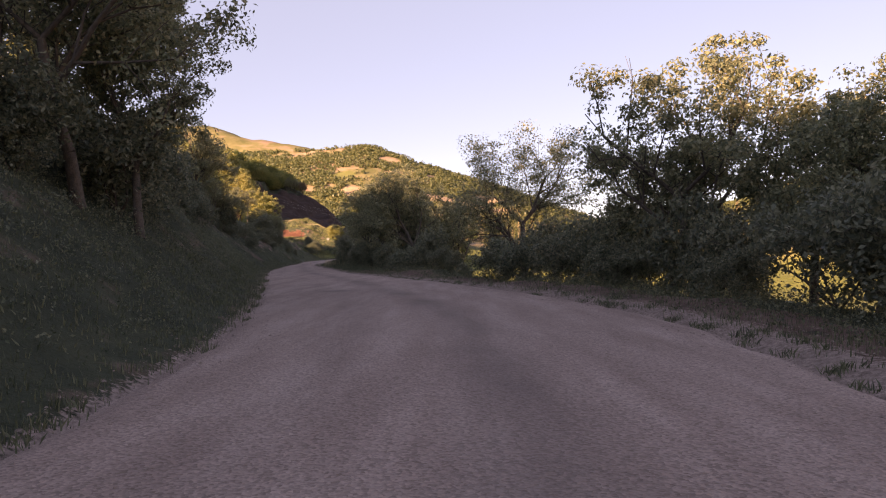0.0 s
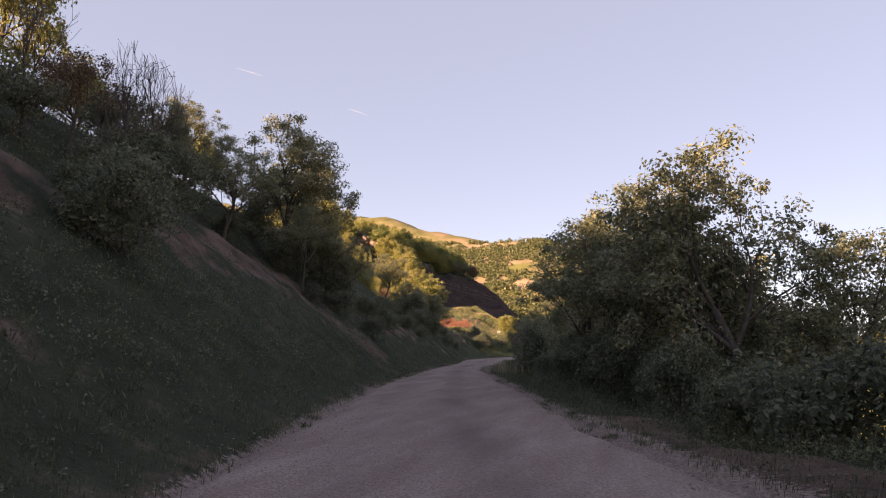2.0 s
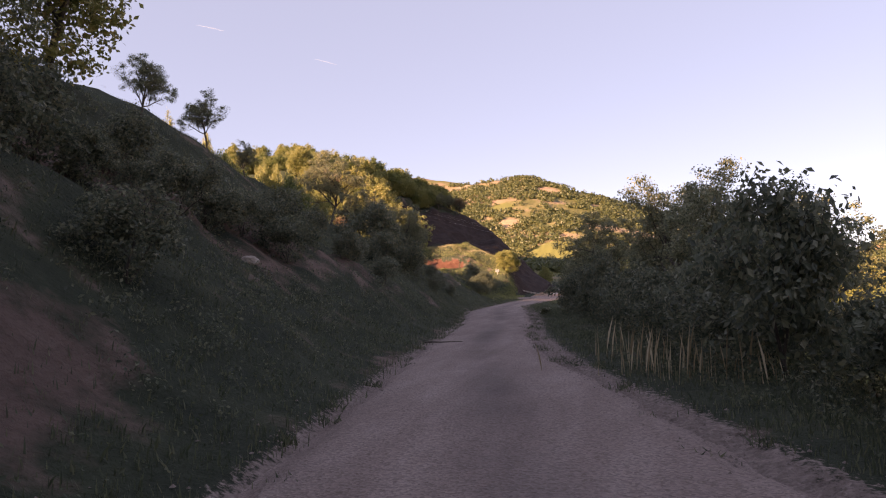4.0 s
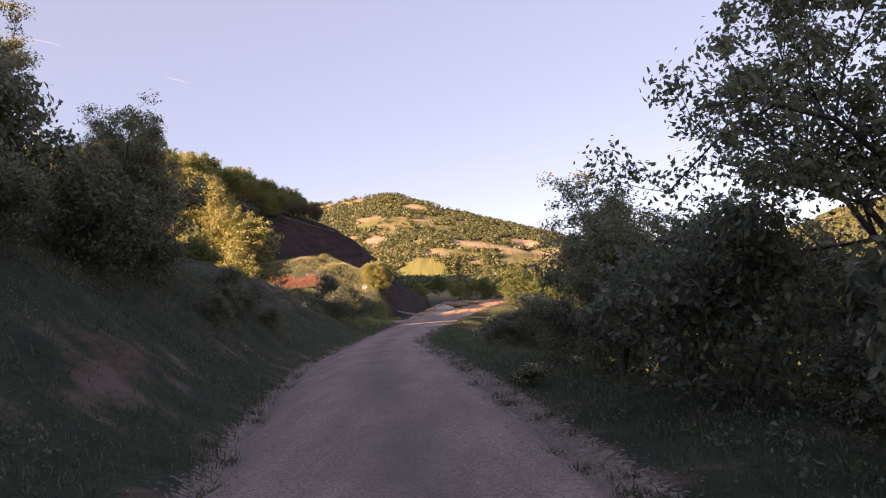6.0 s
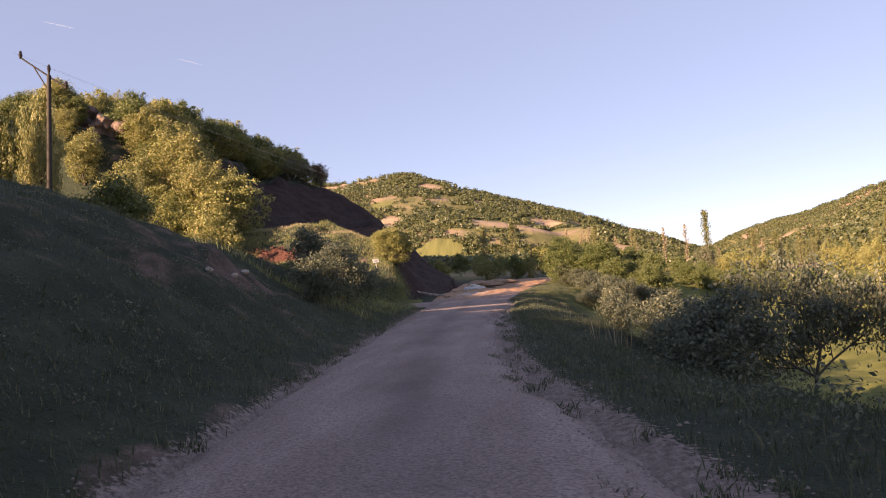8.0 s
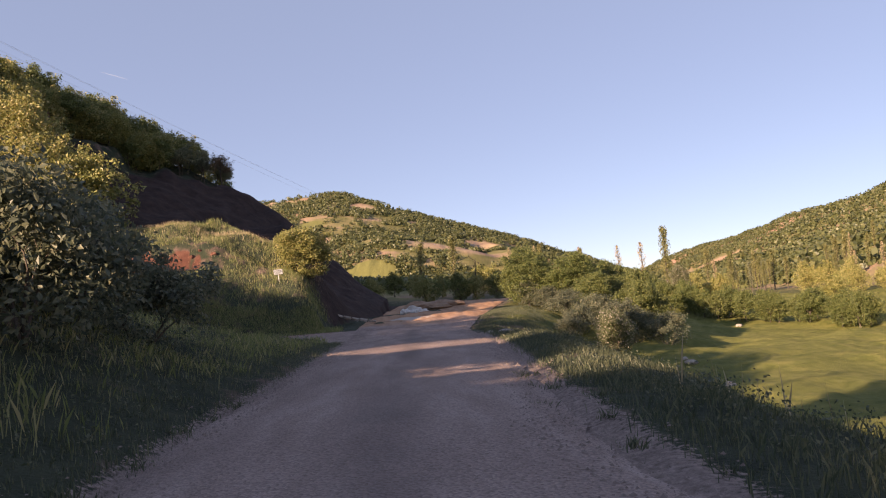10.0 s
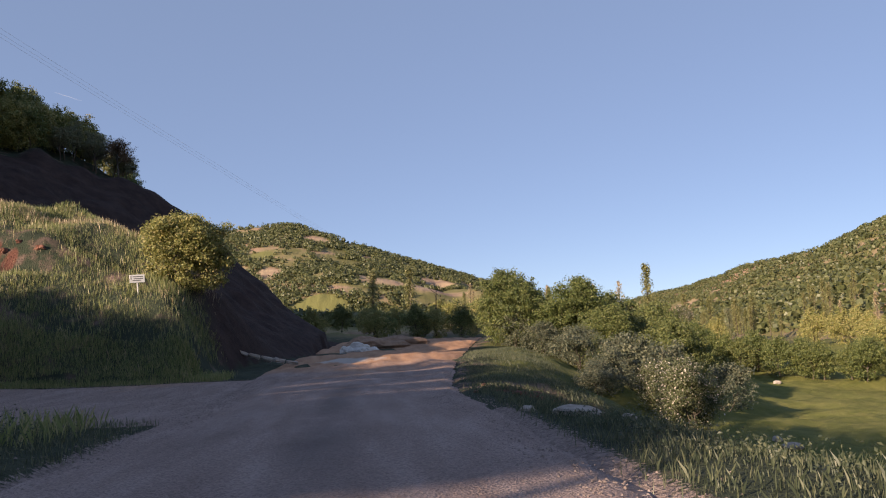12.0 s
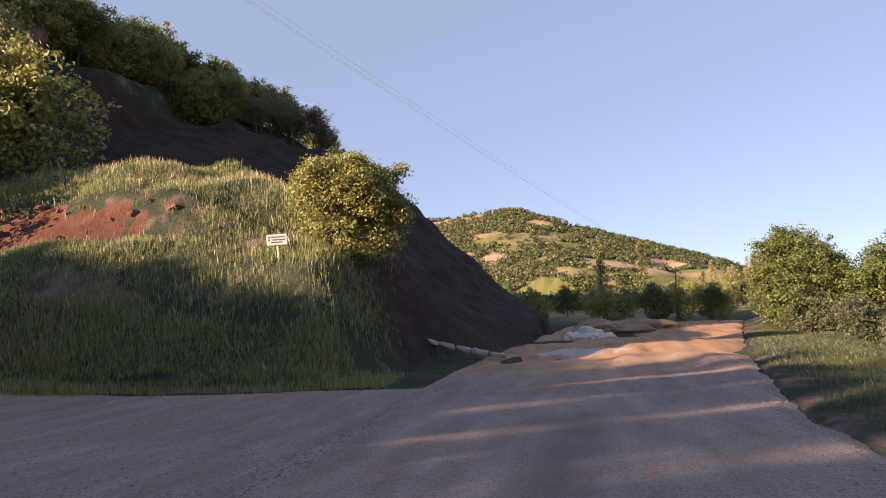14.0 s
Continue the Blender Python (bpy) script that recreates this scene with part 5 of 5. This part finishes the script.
def bench_grass():
    n = 30000
    x, y = gr.uniform(-60, -24.3, n), 177.4 + gr.uniform(0, 1, n) ** 1.1 * 16
    ua = y - 178.2 - 0.06 * np.clip(-28 - x, 0, 20)
    keep = ((np.abs(ua - 6.3) > 0.85) | (x > -32.5) | (x < -41)) & (quarry_foot(y) - x > 0.4) & (ua - (quarry_foot(y) - x) + 4.5 * lumps.at(x, y, 2.6) < 3.2 + 4.5 * gr.rand(n))
    keep &= (gr.rand(n) < 0.45) | (x < -31.5) | (ua > 4.4)
    keep &= gr.rand(n) < 0.75 + 1.1 * lumps.at(x, y, 2.7) - 1.2 * np.maximum(lumps.at(x, y, 3.4), 0) * (ua < 5)
    foot = 5000
    x = np.concatenate([x[keep], gr.uniform(-46, -23.5, foot)])
    y = np.concatenate([y[keep], gr.uniform(178.0, 180.2, foot)])
    bx, by = tufts(len(x), 7, 0.13, x, y)
    t = gr.uniform(0.08, 0.36, len(bx)) * (1 + 0.8 * lumps.at(bx, by, 2.1))
    stuff("bench_grass", *blades(gr, bx, by, t, t * 0.014 + 0.004), M_TALLGRASS, "tall sunlit grass on the bench above the side road", "grass")
    n = 1500
    x = gr.uniform(-50, -26, n)
    y = 178.6 + np.where(gr.rand(n) < 0.6, gr.normal(10.3, 0.6, n) + 0.06 * np.clip(-28 - x, 0, 20), gr.uniform(0, 12.5, n))
    bx, by = tufts(n, 4, 0.2, x, y)
    t = gr.uniform(0.15, 0.5, len(bx))
    stuff("dry_grass", *blades(gr, bx, by, t, t * 0.002 + 0.002), M_STRAW, "dry straw-coloured grass stems on the bench", "grass")


def reeds():
    made = []
    for x, y, n, s in [(-10.3, 68.6, 46, 0.55), (-9.6, 67.2, 40, 0.5), (-10.9, 70.4, 24, 0.35), (-14.2, 126.5, 26, 0.45), (-13.9, 137.0, 20, 0.7)]:
        bx, by = x + gr.normal(0, s, n), y + gr.normal(0, s, n)
        t = gr.uniform(0.35, 0.8, n)
        made.append(blades(gr, bx, by, t, t * 0 + 0.006, 0.22))
    stuff("dry_reeds", *joined(made), M_STRAW, "dry pale reed stalks on the verge", "reeds")


def weeds():
    n = 26000
    y = gr.uniform(0, 160, n)
    left = gr.rand(n) < 0.62
    x = np.where(left, left_edge(y) - 0.4 - gr.gamma(1.6, 2.2, n), right_edge(y) + 0.7 + gr.gamma(1.5, 1.2, n))
    keep = gr.rand(n) > 1.6 * bare_patch(y, left_edge(y) - x)
    x, y = x[keep], y[keep]
    c = np.stack([x, y, height(x, y) + gr.uniform(0.02, 0.22, len(x))], -1)
    v, f = leaves(gr, c, 0.10, 5, 0.022)
    stuff("weeds", v, f, M_GRASS, "low leafy weeds on the banks and verges", "weeds")


def herbage():
    """Knee-high leafy clumps that cover the banks, thin where earth shows through."""
    made = []
    for n, spread, size, per in ((3000, 0.10, 0.022, 32), (1600, 0.17, 0.026, 54), (620, 0.26, 0.030, 105)):
        y = gr.uniform(0, 160, n)
        left = gr.rand(n) < 0.72
        d = np.where(left, 0.35 + gr.gamma(1.8, 2.2, n), 0.9 + gr.gamma(1.5, 1.1, n))
        keep = ~(left & (gr.rand(n) < 1.15 * bare_patch(y, d)))
        keep &= (d > 0.9 + spread * 2) | (spread < 0.12)
        keep &= (y < 92) | (gr.rand(n) < 0.25)
        y, left, d = y[keep], left[keep], d[keep]
        x = np.where(left, left_edge(y) - d, right_edge(y) + d)
        c = np.stack([x, y, height(x, y) + spread * 0.6], -1)
        made.append(leaves(gr, c, spread, per, size, 0.8))
    stuff("herbage", *joined(made), M_SHRUB, "leafy clumps of low green plants covering the road banks", "plants")


def gravel():
    n = 15000
    y = gr.uniform(-2, 165, n)
    left = gr.rand(n) < 0.3
    d = np.abs(gr.normal(0, 0.34, n))
    inward = gr.rand(n) < 0.45
    d = np.where(inward, -d, d * 0.8)
    x = np.where(left, left_edge(y) - d, right_edge(y) + d)
    extra = 17000
    y2 = np.concatenate([gr.uniform(3, 60, 9000), gr.uniform(60, 130, 8000)])
    x2 = right_edge(y2) + gr.normal(0.1, 1, extra) * np.where(y2 < 40, 0.6, 0.24)
    # stones lying all over the carriageway and the mouth of the side road, thickest where the roads meet
    y3 = np.concatenate([gr.uniform(-2, 130, 16000), gr.uniform(130, 178, 36000)])
    x3 = left_edge(y3) + (right_edge(y3) - left_edge(y3)) * gr.uniform(0.02, 0.98, len(y3))
    x4, y4 = gr.uniform(-34, -21, 14000), gr.uniform(164, 177.5, 14000)
    loose = len(y3) + len(y4)
    x, y = np.concatenate([x, x2, x3, x4]), np.concatenate([y, y2, y3, y4])
    s = np.minimum(gr.gamma(1.2, 0.006, len(x)) + 0.006, 0.026)
    s[-loose:] = np.minimum(s[-loose:] * 1.0, 0.034)
    octa = np.array([[1, 0, 0], [0, 1, 0], [-1, 0, 0], [0, -1, 0], [0, 0, 0.7]], float)
    tri = np.array([[0, 1, 4], [1, 2, 4], [2, 3, 4], [3, 0, 4]])
    v = octa[None] * gr.uniform(0.6, 1.3, (len(x), 5, 3)) * s[:, None, None]
    a = gr.uniform(0, 6.28, len(x))
    c, sn = np.cos(a)[:, None], np.sin(a)[:, None]
    v = np.stack([v[..., 0] * c - v[..., 1] * sn, v[..., 0] * sn + v[..., 1] * c, v[..., 2]], -1)
    v = v + np.stack([x, y, np.maximum(height(x, y), 0.0) + np.where(np.arange(len(x)) < len(x) - loose, 0.02, 0.05)], -1)[:, None, :]
    f = (np.arange(len(x)) * 5)[:, None, None] + tri[None]
    stuff("gravel", v.reshape(-1, 3), f.reshape(-1, 3), M_STONE, "loose gravel stones along the road edges", "gravel")


def crowns(c, s, per, size):
    """Small round crowns far off: clumps of foliage on the skin of each one, facing outwards."""
    n = len(c) * per
    ball = gr.normal(0, 1, (n, 3))
    ball /= np.linalg.norm(ball, axis=1)[:, None]
    at = np.repeat(c, per, 0) + ball * np.repeat(s, per)[:, None] * np.array([0.8, 0.8, 0.72]) * gr.uniform(0.6, 1.05, (n, 1))
    out = ball + gr.normal(0, 0.35, (n, 3))
    out /= np.linalg.norm(out, axis=1)[:, None]
    a = np.cross(out, gr.normal(0, 1, (n, 3)))
    a /= np.linalg.norm(a, axis=1)[:, None]
    b = np.cross(out, a)
    k = (size * gr.uniform(0.6, 1.2, n))[:, None]
    v = np.stack([at - a * k, at + b * k * 0.8, at + a * k, at - b * k * 0.8], 1)
    i = np.arange(n)[:, None] * 4
    return v.reshape(-1, 3), np.concatenate([i, i + 1, i + 2, i + 3], 1)


def far_woods():
    n = 22000
    x, y = gr.uniform(-270, 140, n), 380 + gr.uniform(0, 1, n) * 680
    open_ground = lumps.at(x, y, 34) + 0.8 * lumps.at(x, y, 13)
    keep = (open_ground < 0.24) & (height(x, y, False) > 7) & (spots(x, y, SAND_SPOTS + PASTURE_SPOTS) < 0.35 + 0.3 * gr.rand(n))
    x, y = x[keep], y[keep]
    s = gr.uniform(0.55, 1.5, len(x)) * 2.9
    c = np.stack([x, y, height(x, y) + s * 0.55], -1)
    rep = 20
    v, f = crowns(c, s, rep, 0.95)
    stuff("hill_woods", v, f, M_FARTREE, "scattered oak scrub covering the far hillside", "woods")
    n = 44000
    x, y = gr.uniform(110, 560, n), gr.uniform(230, 1560, n)
    keep = (lumps.at(x, y, 90) + 0.5 * lumps.at(x, y, 30) < 0.36) & (spots(x, y, SAND_SPOTS) < 0.4) & (height(x, y, False) > -2)
    x, y = x[keep], y[keep]
    s = gr.uniform(0.6, 1.4, len(x)) * 2.5
    c = np.stack([x, y, height(x, y) + s * 0.5], -1)
    rep = 9
    v, f = crowns(c, s, rep, 1.1)
    stuff("valley_woods", v, f, M_FARTREE, "green woods covering the long hillside across the valley", "woods")


verge_grass()
bank_grass()
rim_tufts()
junction_grass()
bench_grass()
reeds()
weeds()
herbage()
gravel()
far_woods()
